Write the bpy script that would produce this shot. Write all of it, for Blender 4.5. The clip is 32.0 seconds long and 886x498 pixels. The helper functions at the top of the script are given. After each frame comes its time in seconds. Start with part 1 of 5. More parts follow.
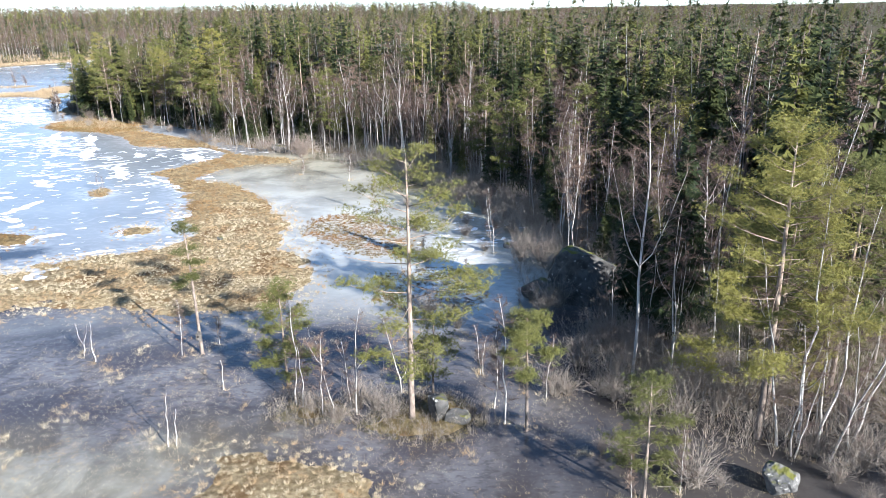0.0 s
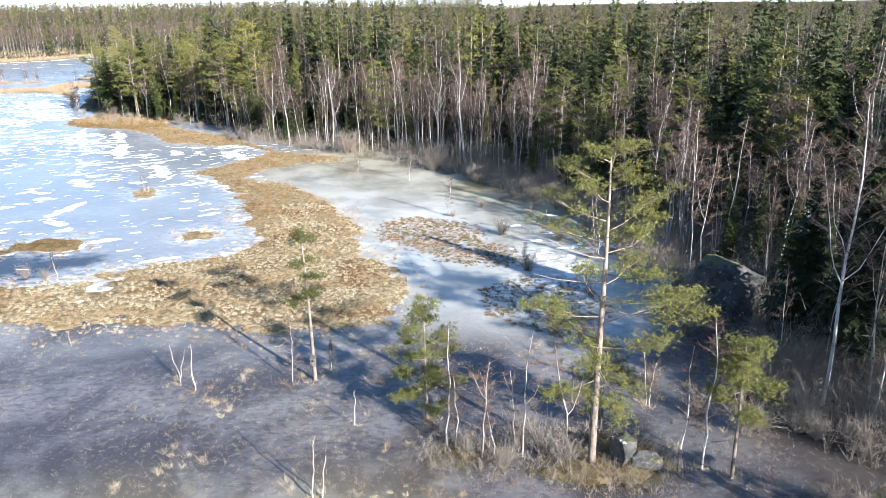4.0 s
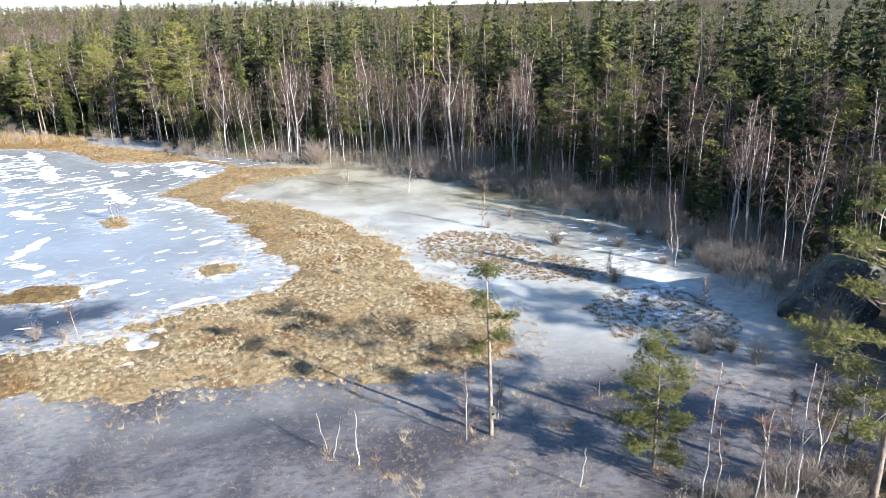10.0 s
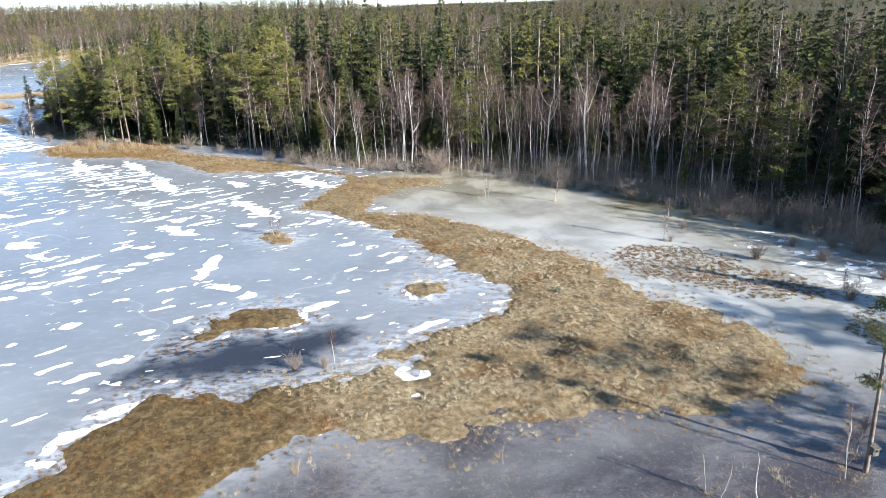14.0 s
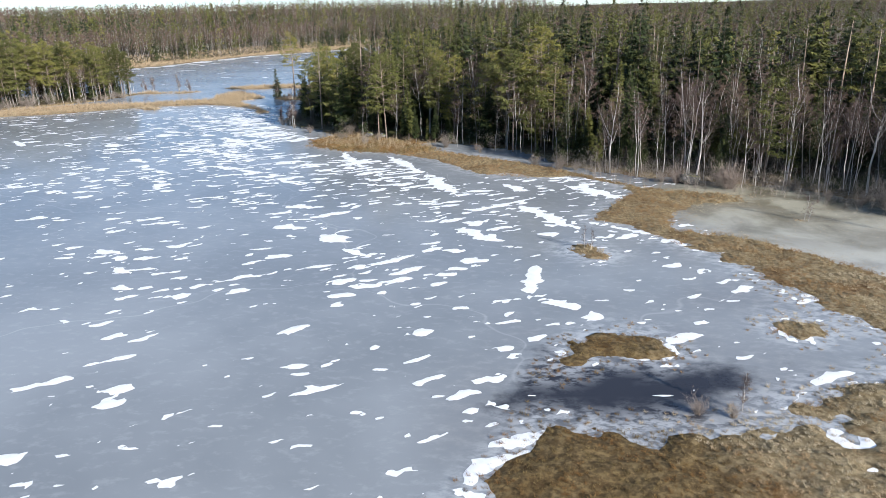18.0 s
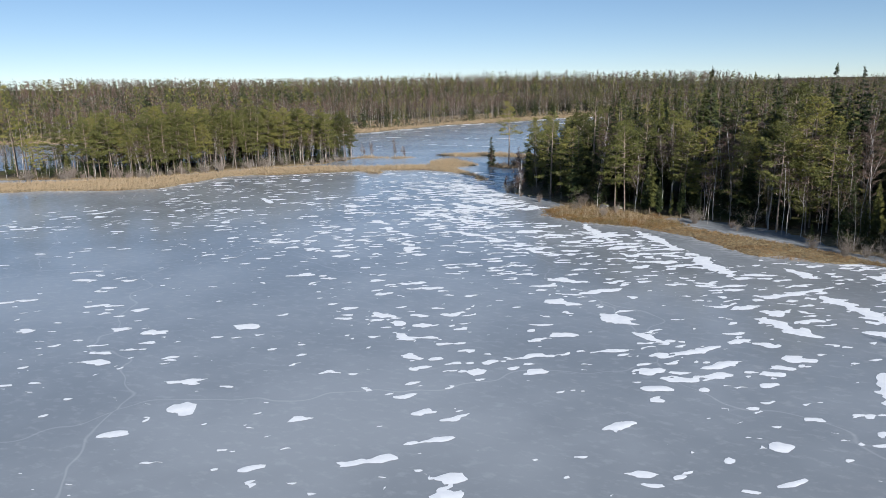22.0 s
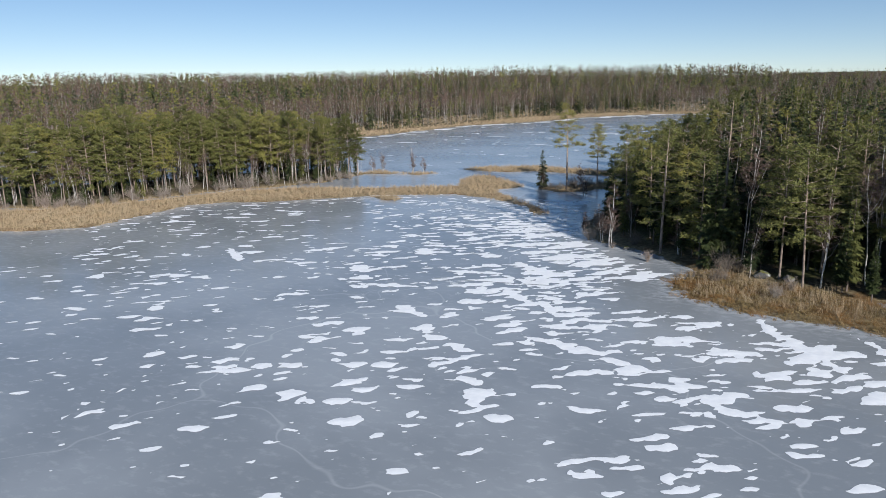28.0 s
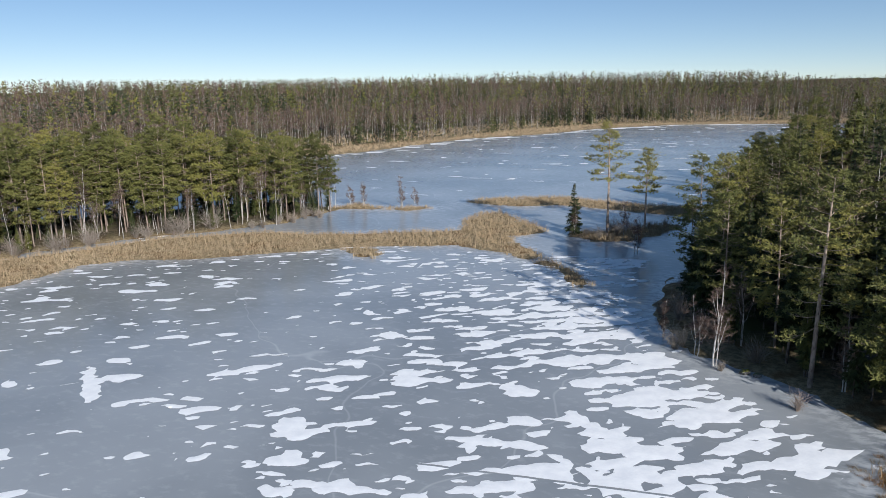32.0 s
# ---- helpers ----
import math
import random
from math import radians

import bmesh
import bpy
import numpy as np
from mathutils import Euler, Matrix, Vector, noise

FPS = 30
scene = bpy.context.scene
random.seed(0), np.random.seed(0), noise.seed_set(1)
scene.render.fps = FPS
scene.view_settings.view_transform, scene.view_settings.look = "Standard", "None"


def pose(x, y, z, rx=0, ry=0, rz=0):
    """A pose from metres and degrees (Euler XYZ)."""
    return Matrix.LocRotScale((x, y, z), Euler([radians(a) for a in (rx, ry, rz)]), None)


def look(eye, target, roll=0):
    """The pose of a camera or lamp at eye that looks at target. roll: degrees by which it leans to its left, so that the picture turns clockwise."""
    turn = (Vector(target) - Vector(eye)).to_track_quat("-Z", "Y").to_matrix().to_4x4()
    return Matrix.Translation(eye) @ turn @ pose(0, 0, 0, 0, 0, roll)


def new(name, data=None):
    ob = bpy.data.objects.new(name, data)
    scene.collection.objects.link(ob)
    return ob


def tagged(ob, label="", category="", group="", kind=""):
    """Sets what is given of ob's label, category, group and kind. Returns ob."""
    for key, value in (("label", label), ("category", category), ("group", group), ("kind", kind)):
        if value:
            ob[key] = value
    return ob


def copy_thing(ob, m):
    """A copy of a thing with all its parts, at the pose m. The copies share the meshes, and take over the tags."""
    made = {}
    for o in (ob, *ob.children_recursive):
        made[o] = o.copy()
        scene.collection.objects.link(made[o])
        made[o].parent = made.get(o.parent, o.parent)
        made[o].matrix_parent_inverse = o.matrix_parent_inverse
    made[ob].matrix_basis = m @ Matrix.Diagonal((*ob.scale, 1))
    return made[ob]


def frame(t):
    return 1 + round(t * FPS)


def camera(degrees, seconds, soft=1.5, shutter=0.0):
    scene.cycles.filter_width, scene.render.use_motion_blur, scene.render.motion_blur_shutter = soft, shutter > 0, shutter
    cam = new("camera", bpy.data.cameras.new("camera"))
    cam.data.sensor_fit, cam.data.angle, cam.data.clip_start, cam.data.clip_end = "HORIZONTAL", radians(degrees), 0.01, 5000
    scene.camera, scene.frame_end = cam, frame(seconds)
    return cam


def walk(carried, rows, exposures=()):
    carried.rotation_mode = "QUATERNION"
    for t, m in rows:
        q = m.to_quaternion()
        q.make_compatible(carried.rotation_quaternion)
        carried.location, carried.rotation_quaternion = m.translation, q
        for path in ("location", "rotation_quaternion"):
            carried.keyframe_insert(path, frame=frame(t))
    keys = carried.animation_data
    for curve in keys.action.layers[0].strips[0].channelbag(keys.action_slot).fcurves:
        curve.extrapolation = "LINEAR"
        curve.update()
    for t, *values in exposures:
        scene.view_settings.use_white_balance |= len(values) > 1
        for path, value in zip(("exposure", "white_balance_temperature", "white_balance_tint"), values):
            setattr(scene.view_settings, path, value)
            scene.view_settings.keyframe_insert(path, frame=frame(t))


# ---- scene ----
cam = camera(63.8, 32.0, soft=0.75)
METRES, EYE, TILT, LEAN, TURN = 161.5, 21.0, 0.0, 0.0, 0.0
ROWS = [
    (0.0, 0.0008, -0.0009, 0.0032, 0.26, -18.54, 0.75),
    (0.5, -0.0049, 0.0047, 0.0026, 0.24, -18.53, 0.72),
    (1.0, -0.0106, 0.0096, 0.0017, 0.2, -18.55, 0.69),
    (1.5, -0.0174, 0.0144, 0.0008, 0.18, -18.57, 0.65),
    (2.0, -0.0246, 0.019, -0.0002, 0.14, -18.57, 0.63),
    (2.5, -0.0318, 0.0234, -0.0011, 0.1, -18.6, 0.61),
    (3.0, -0.0392, 0.0276, -0.002, 0.06, -18.64, 0.6),
    (3.5, -0.0468, 0.0316, -0.0028, -0.02, -18.66, 0.64),
    (4.0, -0.0542, 0.0352, -0.0032, -0.06, -18.71, 0.67),
    (4.5, -0.0614, 0.0385, -0.0036, -0.24, -18.73, 0.72),
    (6.5, -0.0881, 0.0506, -0.0051, -3.43, -18.71, 0.88),
    (7.0, -0.0952, 0.0538, -0.0053, -4.6, -18.73, 0.91),
    (7.5, -0.1025, 0.0575, -0.0054, -5.81, -18.73, 0.94),
    (8.0, -0.1106, 0.0612, -0.0052, -7.11, -18.73, 0.98),
    (8.5, -0.1189, 0.0654, -0.0051, -8.43, -18.75, 1.06),
    (9.0, -0.1282, 0.07, -0.0051, -9.62, -18.76, 1.11),
    (9.5, -0.1382, 0.0747, -0.0045, -10.36, -18.77, 1.14),
    (10.0, -0.1495, 0.0795, -0.0044, -10.88, -18.78, 1.2),
    (10.5, -0.162, 0.0841, -0.0043, -11.27, -18.8, 1.22),
    (11.0, -0.1751, 0.0891, -0.0038, -11.58, -18.82, 1.25),
    (11.5, -0.1886, 0.0937, -0.0027, -11.91, -18.83, 1.3),
    (12.0, -0.2026, 0.0981, -0.0014, -12.21, -18.88, 1.35),
    (12.5, -0.2168, 0.1021, -0.0003, -12.37, -18.88, 1.35),
    (13.0, -0.2308, 0.1057, 0.0009, -12.42, -18.89, 1.38),
    (13.5, -0.2448, 0.1104, 0.0024, -12.34, -18.91, 1.34),
    (14.0, -0.2582, 0.1149, 0.0038, -12, -18.92, 1.31),
    (14.5, -0.2711, 0.1199, 0.0052, -11.1, -18.96, 1.28),
    (16.5, -0.3159, 0.1422, 0.0059, -4.44, -18.81, 1.05),
    (17.0, -0.3263, 0.1463, 0.0058, -2.71, -18.79, 1),
    (17.5, -0.3367, 0.15, 0.0054, -0.88, -18.74, 0.97),
    (18.0, -0.3467, 0.1535, 0.005, 1.52, -18.69, 0.98),
    (18.5, -0.3566, 0.1571, 0.0046, 3.92, -18.64, 0.96),
    (19.0, -0.3664, 0.1606, 0.004, 6.05, -18.57, 0.94),
    (19.5, -0.3761, 0.1643, 0.0035, 7.99, -18.52, 0.92),
    (20.0, -0.3856, 0.1681, 0.0038, 9.69, -17.01, 0.94),
    (20.5, -0.3953, 0.1709, 0.0035, 11.2, -13.62, 0.85),
    (21.0, -0.4044, 0.1729, 0.0026, 12.57, -13.08, 0.88),
    (21.5, -0.4136, 0.1747, 0.0021, 13.92, -13.06, 0.84),
    (22.0, -0.4222, 0.1759, 0.0018, 15, -13.02, 0.8),
    (22.5, -0.4305, 0.1765, 0.0017, 15.02, -13.03, 0.79),
    (23.0, -0.4389, 0.1776, 0.0012, 14.99, -13.08, 0.81),
    (23.5, -0.4481, 0.1826, 0.0009, 14.97, -13.14, 0.77),
    (24.0, -0.4579, 0.1937, 0.0009, 14.98, -13.23, 0.79),
    (24.5, -0.4679, 0.2109, 0.0009, 15.02, -13.34, 0.75),
    (26.5, -0.5074, 0.3294, 0.0027, 15.26, -13.62, 0.66),
    (27.0, -0.5168, 0.3671, 0.0033, 15.29, -13.59, 0.72),
    (27.5, -0.5261, 0.4049, 0.0037, 15.29, -13.53, 0.77),
    (28.0, -0.5352, 0.4421, 0.0042, 15.28, -13.44, 0.79),
    (28.5, -0.5439, 0.4778, 0.0051, 15.27, -13.38, 0.83),
    (29.0, -0.5522, 0.5118, 0.0057, 15.25, -13.31, 0.85),
    (29.5, -0.5603, 0.5439, 0.0064, 15.21, -13.26, 0.86),
    (30.0, -0.568, 0.5742, 0.0066, 15.19, -13.19, 0.89),
    (30.5, -0.5756, 0.6023, 0.0067, 15.19, -13.1, 0.86),
    (31.0, -0.5825, 0.6275, 0.007, 15.18, -13.05, 0.88),
    (31.5, -0.5893, 0.6498, 0.0068, 15.18, -12.97, 0.83),
    (32.0, -0.5959, 0.6693, 0.0063, 15.13, -12.92, 0.83),
]
walk(cam, [(t, pose(0, 0, EYE, TILT, LEAN, TURN) @ pose(METRES * x, METRES * y, METRES * z, 90 + pitch, roll, yaw)) for t, x, y, z, yaw, pitch, roll in ROWS],
     [(t, s, 6170 - 200 * max(0.0, 1 - t / 8.0), 10) for t, s in ((0.0, 1.47), (4.0, 1.53), (9.0, 1.54), (12.0, 1.46), (14.0, 1.25), (17.0, 0.80), (19.5, 0.60), (21.0, 0.42), (23.0, 0.30), (32.0, 0.26))])

# ---- light: low spring sun from the south-east, clear sky ----
SUN_AZ, SUN_EL = radians(136.5), radians(22.0)
SUN_WAY = Vector((math.sin(SUN_AZ) * math.cos(SUN_EL), math.cos(SUN_AZ) * math.cos(SUN_EL), math.sin(SUN_EL)))
world = bpy.data.worlds.new("sky")
scene.world = world
world.use_nodes = True
wn = world.node_tree.nodes
sky = wn.new("ShaderNodeTexSky")
sky.sky_type, sky.sun_disc = "NISHITA", False
sky.sun_elevation, sky.sun_rotation = SUN_EL, SUN_AZ
sky.air_density, sky.dust_density, sky.ozone_density = 0.5, 0.0, 1.0
wn["Background"].inputs[1].default_value = 0.15
soften = wn.new("ShaderNodeGamma")
soften.inputs["Gamma"].default_value = 0.68
pale_air = wn.new("ShaderNodeHueSaturation")
pale_air.inputs["Saturation"].default_value = 1.28
world.node_tree.links.new(sky.outputs[0], soften.inputs["Color"])
world.node_tree.links.new(soften.outputs[0], pale_air.inputs["Color"])
world.node_tree.links.new(pale_air.outputs[0], wn["Background"].inputs[0])
lamp = bpy.data.lights.new("sun", "SUN")
lamp.energy, lamp.angle, lamp.color = 5.4, radians(0.55), (1.0, 0.945, 0.865)
sun = new("sun", lamp)
sun.matrix_world = look(SUN_WAY * 400, (0, 0, 0))

# ---- materials ----


class Mat:
    """A node material with a Principled shader and a few shorthands."""

    def __init__(self, name, rough=0.8, spec=0.3):
        self.m = bpy.data.materials.new(name)
        self.m.use_nodes = True
        self.t = self.m.node_tree
        self.p = self.t.nodes["Principled BSDF"]
        self.p.inputs["Roughness"].default_value = rough
        self.p.inputs["Specular IOR Level"].default_value = spec
        self.pos = self.t.nodes.new("ShaderNodeNewGeometry").outputs["Position"]

    def n(self, kind, **values):
        node = self.t.nodes.new(kind)
        for key, value in values.items():
            node.inputs[key].default_value = value
        return node

    def link(self, a, b):
        self.t.links.new(a, b)

    def noise(self, scale, detail=4.0, rough=0.55, stretch=None, coords=None, turn=0.0, warp=0.0):
        src = coords or self.pos
        if stretch:
            mp = self.n("ShaderNodeMapping")
            mp.inputs["Scale"].default_value = stretch
            mp.inputs["Rotation"].default_value = (0, 0, turn)
            self.link(src, mp.inputs["Vector"])
            src = mp.outputs[0]
        node = self.n("ShaderNodeTexNoise", Scale=scale, Detail=detail, Roughness=rough, Distortion=warp)
        self.link(src, node.inputs["Vector"])
        return node.outputs["Fac"]

    def ramp(self, fac, lo, hi):
        node = self.n("ShaderNodeMapRange")
        node.inputs["From Min"].default_value, node.inputs["From Max"].default_value = lo, hi
        node.interpolation_type = "SMOOTHSTEP"
        self.link(fac, node.inputs["Value"])
        return node.outputs[0]

    def math(self, op, a, b):
        node = self.n("ShaderNodeMath")
        node.operation = op
        for i, v in enumerate((a, b)):
            if isinstance(v, (int, float)):
                node.inputs[i].default_value = v
            else:
                self.link(v, node.inputs[i])
        return node.outputs[0]

    def mix(self, fac, a, b):
        node = self.n("ShaderNodeMix")
        node.data_type = "RGBA"
        for i, v in ((0, fac), (6, a), (7, b)):
            if isinstance(v, (int, float)):
                node.inputs[i].default_value = v
            elif isinstance(v, tuple):
                node.inputs[i].default_value = (*v, 1.0)
            else:
                self.link(v, node.inputs[i])
        return node.outputs[2]

    def attr(self, name):
        node = self.n("ShaderNodeAttribute")
        node.attribute_name = name
        return node.outputs["Fac"]

    def axis(self, i):
        node = self.n("ShaderNodeSeparateXYZ")
        self.link(self.pos, node.inputs[0])
        return node.outputs[i]

    def colour(self, c):
        self.link(c, self.p.inputs["Base Color"])

    def bump(self, fac, strength=0.3, distance=0.05):
        node = self.n("ShaderNodeBump", Strength=strength, Distance=distance)
        self.link(fac, node.inputs["Height"])
        self.link(node.outputs[0], self.p.inputs["Normal"])

    def island(self):
        return self.t.nodes.new("ShaderNodeNewGeometry").outputs["Random Per Island"]

    def each(self):
        return self.t.nodes.new("ShaderNodeObjectInfo").outputs["Random"]


def foliage(name, dark, light, warm, rough=0.6, trees=True):
    """Needles, twigs and blades: varied blade by blade, tree by tree and over the woods."""
    k = Mat(name, rough, 0.25)
    if trees:
        a, b = (tuple(p + (q - p) * s for p, q in zip(dark, light)) for s in (0.12, 0.85))
        c = k.mix(k.island(), a, b)
        own = k.math("FRACT", k.math("ADD", k.each(), k.attr("tone")), 0.0)
        c = k.mix(k.math("MULTIPLY", k.ramp(own, 0.62, 1.0), 0.8), c, warm)
        c = k.mix(k.math("MULTIPLY", k.ramp(own, 0.5, 0.0), 0.75), c, dark)
    else:
        c = k.mix(k.island(), dark, light)
        c = k.mix(k.math("MULTIPLY", k.ramp(k.attr("tone"), 0.4, 0.0), 0.6), c, tuple(0.6 * q for q in dark))
        c = k.mix(k.math("MULTIPLY", k.ramp(k.noise(0.3, 4.0, 0.65), 0.42, 0.62), 0.8), c, warm)
    k.colour(c)
    return k.m


M_SPRUCE = foliage("spruce_needles", (0.016, 0.026, 0.010), (0.088, 0.102, 0.036), (0.150, 0.146, 0.040))
M_PINE = foliage("pine_needles", (0.070, 0.076, 0.022), (0.225, 0.222, 0.068), (0.26, 0.235, 0.062))
M_TWIG = foliage("birch_twigs", (0.070, 0.046, 0.038), (0.205, 0.142, 0.115), (0.19, 0.128, 0.090))
M_SHRUB = foliage("bare_shrub", (0.14, 0.115, 0.094), (0.38, 0.33, 0.28), (0.24, 0.185, 0.155))
M_SEDGE = foliage("dry_sedge", (0.34, 0.27, 0.16), (0.66, 0.575, 0.42), (0.33, 0.205, 0.095), 0.75, False)
M_REED = foliage("dry_reed", (0.255, 0.188, 0.112), (0.46, 0.365, 0.245), (0.36, 0.265, 0.16), 0.75, False)
M_MOSS = foliage("olive_moss", (0.070, 0.043, 0.016), (0.31, 0.230, 0.100), (0.225, 0.115, 0.038), 0.8, False)
M_RUST = foliage("rusty_sedge_blades", (0.17, 0.108, 0.048), (0.46, 0.36, 0.205), (0.27, 0.155, 0.065), 0.8, False)
M_HEATH = foliage("brown_heath", (0.075, 0.055, 0.028), (0.19, 0.14, 0.065), (0.14, 0.13, 0.045), 0.8, False)


def bark(name, a, b, scale, stretch, rough=0.85):
    k = Mat(name, rough, 0.2)
    f = k.noise(scale, 5.0, 0.65, stretch)
    k.colour(k.mix(k.ramp(f, 0.35, 0.65), a, b))
    k.bump(f, 0.5, 0.03)
    return k.m


M_BARK_SPRUCE = bark("spruce_bark", (0.085, 0.065, 0.052), (0.20, 0.165, 0.14), 4.0, (2, 2, 0.7))


def birch_bark():
    k = Mat("birch_bark", 0.6, 0.3)
    f = k.noise(1.6, 5.0, 0.7, (0.8, 0.8, 3.4))
    g = k.noise(0.5, 2.0)
    c = k.mix(k.ramp(g, 0.35, 0.7), (0.54, 0.515, 0.485), (0.31, 0.285, 0.262))
    c = k.mix(k.ramp(f, 0.58, 0.67), c, (0.10, 0.085, 0.075))
    k.colour(c)
    k.bump(f, 0.3, 0.02)
    return k.m


M_BARK_BIRCH = birch_bark()
M_LIMB_BIRCH = bark("birch_limbs", (0.10, 0.075, 0.065), (0.27, 0.225, 0.20), 0.7, (1, 1, 1))


def pine_bark():
    k = Mat("pine_bark", 0.85, 0.2)
    f = k.noise(3.0, 5.0, 0.65, (1.6, 1.6, 0.6))
    low = k.mix(k.ramp(f, 0.35, 0.65), (0.13, 0.10, 0.083), (0.28, 0.228, 0.19))
    high = k.mix(k.ramp(f, 0.35, 0.65), (0.20, 0.145, 0.11), (0.39, 0.315, 0.255))
    k.colour(k.mix(k.ramp(k.axis(2), 3.0, 9.0), low, high))
    k.bump(f, 0.6, 0.04)
    return k.m


M_BARK_PINE = pine_bark()


def stone(name, tone, lichen):
    k = Mat(name, 0.85, 0.25)
    f = k.noise(1.3, 6.0, 0.65)
    c = k.mix(k.ramp(f, 0.35, 0.62), tuple(tone * q for q in (0.45, 0.44, 0.43)), tuple(tone * q for q in (1.0, 0.97, 0.93)))
    c = k.mix(k.ramp(k.noise(3.5, 5.0, 0.7), lichen, lichen + 0.1), c, (0.56, 0.55, 0.52))
    up = k.n("ShaderNodeSeparateXYZ")
    k.link(k.t.nodes.new("ShaderNodeNewGeometry").outputs["Normal"], up.inputs[0])
    moss = k.math("MULTIPLY", k.ramp(up.outputs[2], 0.45, 0.85), k.ramp(k.noise(1.1, 4.0), 0.42, 0.58))
    c = k.mix(moss, c, (0.13, 0.13, 0.03))
    k.colour(c)
    k.bump(k.noise(5.0, 6.0, 0.7), 0.6, 0.08)
    return k.m


M_STONE, M_DARK_STONE = stone("grey_granite", 0.17, 0.57), stone("dark_granite", 0.11, 0.59)


def ground_mat():
    """Forest floor, with sedge peat where the ground is low and wet."""
    k = Mat("ground_cover", 0.9, 0.15)
    fine = k.noise(2.2, 5.0, 0.7)
    wide = k.noise(0.12, 3.0)
    floor = k.mix(k.ramp(fine, 0.35, 0.65), (0.045, 0.036, 0.024), (0.13, 0.105, 0.065))
    floor = k.mix(k.ramp(wide, 0.48, 0.62), floor, (0.085, 0.088, 0.032))
    peat = k.mix(k.ramp(fine, 0.35, 0.68), (0.155, 0.115, 0.062), (0.36, 0.285, 0.17))
    peat = k.mix(k.math("MULTIPLY", k.ramp(k.noise(0.22, 4.0, 0.6), 0.5, 0.64), 0.75), peat, (0.14, 0.075, 0.03))
    peat = k.mix(k.math("MULTIPLY", k.attr("moss"), 0.8), peat, k.mix(k.ramp(fine, 0.4, 0.65), (0.078, 0.050, 0.021), (0.20, 0.135, 0.055)))
    c = k.mix(k.attr("sedge"), floor, peat)
    k.colour(c)
    k.bump(k.noise(4.0, 5.0, 0.7), 0.8, 0.12)
    return k.m


def ice_mat():
    """Grey lake ice, cloudy; brown stained bog ice in the pools; dark thawing patches."""
    k = Mat("lake_ice_surface", 0.3, 0.5)
    cloud = k.noise(0.05, 4.0, 0.55, warp=0.2)
    fine = k.noise(0.9, 5.0, 0.65, (1, 1.6, 1), turn=0.6)
    lake = k.mix(k.ramp(cloud, 0.34, 0.68), (0.255, 0.274, 0.290), (0.355, 0.375, 0.392))
    lake = k.mix(k.math("MULTIPLY", k.ramp(fine, 0.5, 0.7), 0.22), lake, (0.52, 0.54, 0.55))
    vor = k.n("ShaderNodeTexVoronoi", Scale=0.028)
    vor.feature = "DISTANCE_TO_EDGE"
    bend = k.n("ShaderNodeVectorMath")
    bend.operation = "ADD"
    wave = k.n("ShaderNodeTexNoise", Scale=0.05, Detail=3.0)
    k.link(k.pos, wave.inputs["Vector"])
    big = k.n("ShaderNodeVectorMath")
    big.operation = "SCALE"
    big.inputs[3].default_value = 26.0
    k.link(wave.outputs["Color"], big.inputs[0])
    k.link(k.pos, bend.inputs[0])
    k.link(big.outputs[0], bend.inputs[1])
    k.link(bend.outputs[0], vor.inputs["Vector"])
    crack = k.ramp(vor.outputs["Distance"], 0.0045, 0.0)
    lake = k.mix(k.math("MULTIPLY", crack, k.math("MULTIPLY", cloud, 0.55)), lake, (0.62, 0.63, 0.63))
    cl2 = k.noise(0.16, 5.0, 0.6, warp=0.4)
    near = k.mix(k.ramp(cl2, 0.38, 0.68), (0.062, 0.055, 0.059), (0.188, 0.178, 0.182))
    speck = k.noise(5.5, 4.0, 0.7, (1, 1, 1))
    near = k.mix(k.math("MULTIPLY", k.ramp(k.noise(1.5, 5.0, 0.7, (1, 1.8, 1), turn=0.5), 0.46, 0.62), 0.55), near, (0.055, 0.047, 0.048))
    near = k.mix(k.math("MULTIPLY", k.ramp(speck, 0.56, 0.66), 0.45), near, (0.27, 0.235, 0.19))
    pale = k.mix(k.ramp(k.noise(0.13, 5.0, 0.6, warp=0.3), 0.36, 0.64), (0.36, 0.36, 0.335), (0.60, 0.60, 0.56))
    moss = k.mix(k.ramp(cl2, 0.4, 0.62), (0.20, 0.17, 0.10), (0.48, 0.45, 0.33))
    # near ice goes almost black-brown where the eastern mask is high
    near = k.mix(k.math("MULTIPLY", k.attr("east_dark"), 0.85), near, (0.052, 0.046, 0.042))
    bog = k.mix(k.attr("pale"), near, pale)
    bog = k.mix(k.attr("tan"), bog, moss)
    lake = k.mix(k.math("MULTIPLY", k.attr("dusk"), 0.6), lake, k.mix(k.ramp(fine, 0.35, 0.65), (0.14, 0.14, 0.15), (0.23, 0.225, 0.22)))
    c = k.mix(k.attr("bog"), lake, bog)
    c = k.mix(k.ramp(k.math("ADD", k.attr("thaw"), k.math("MULTIPLY", k.noise(0.8, 5.0, 0.65), 0.8)), 0.50, 1.15), c, (0.035, 0.034, 0.040))
    c = k.mix(k.math("MULTIPLY", k.attr("rime"), k.ramp(fine, 0.40, 0.58)), c, (0.74, 0.76, 0.78))
    k.colour(c)
    k.link(k.math("ADD", 0.13, k.math("MULTIPLY", k.ramp(fine, 0.3, 0.7), 0.14)), k.p.inputs["Roughness"])
    k.bump(fine, 0.08, 0.02)
    return k.m


def snow_mat():
    k = Mat("old_snow", 0.7, 0.2)
    f = k.noise(1.4, 5.0, 0.6)
    k.colour(k.mix(k.ramp(f, 0.3, 0.7), (0.84, 0.85, 0.87), (0.93, 0.935, 0.94)))
    k.bump(k.noise(6.0, 4.0), 0.4, 0.03)
    return k.m


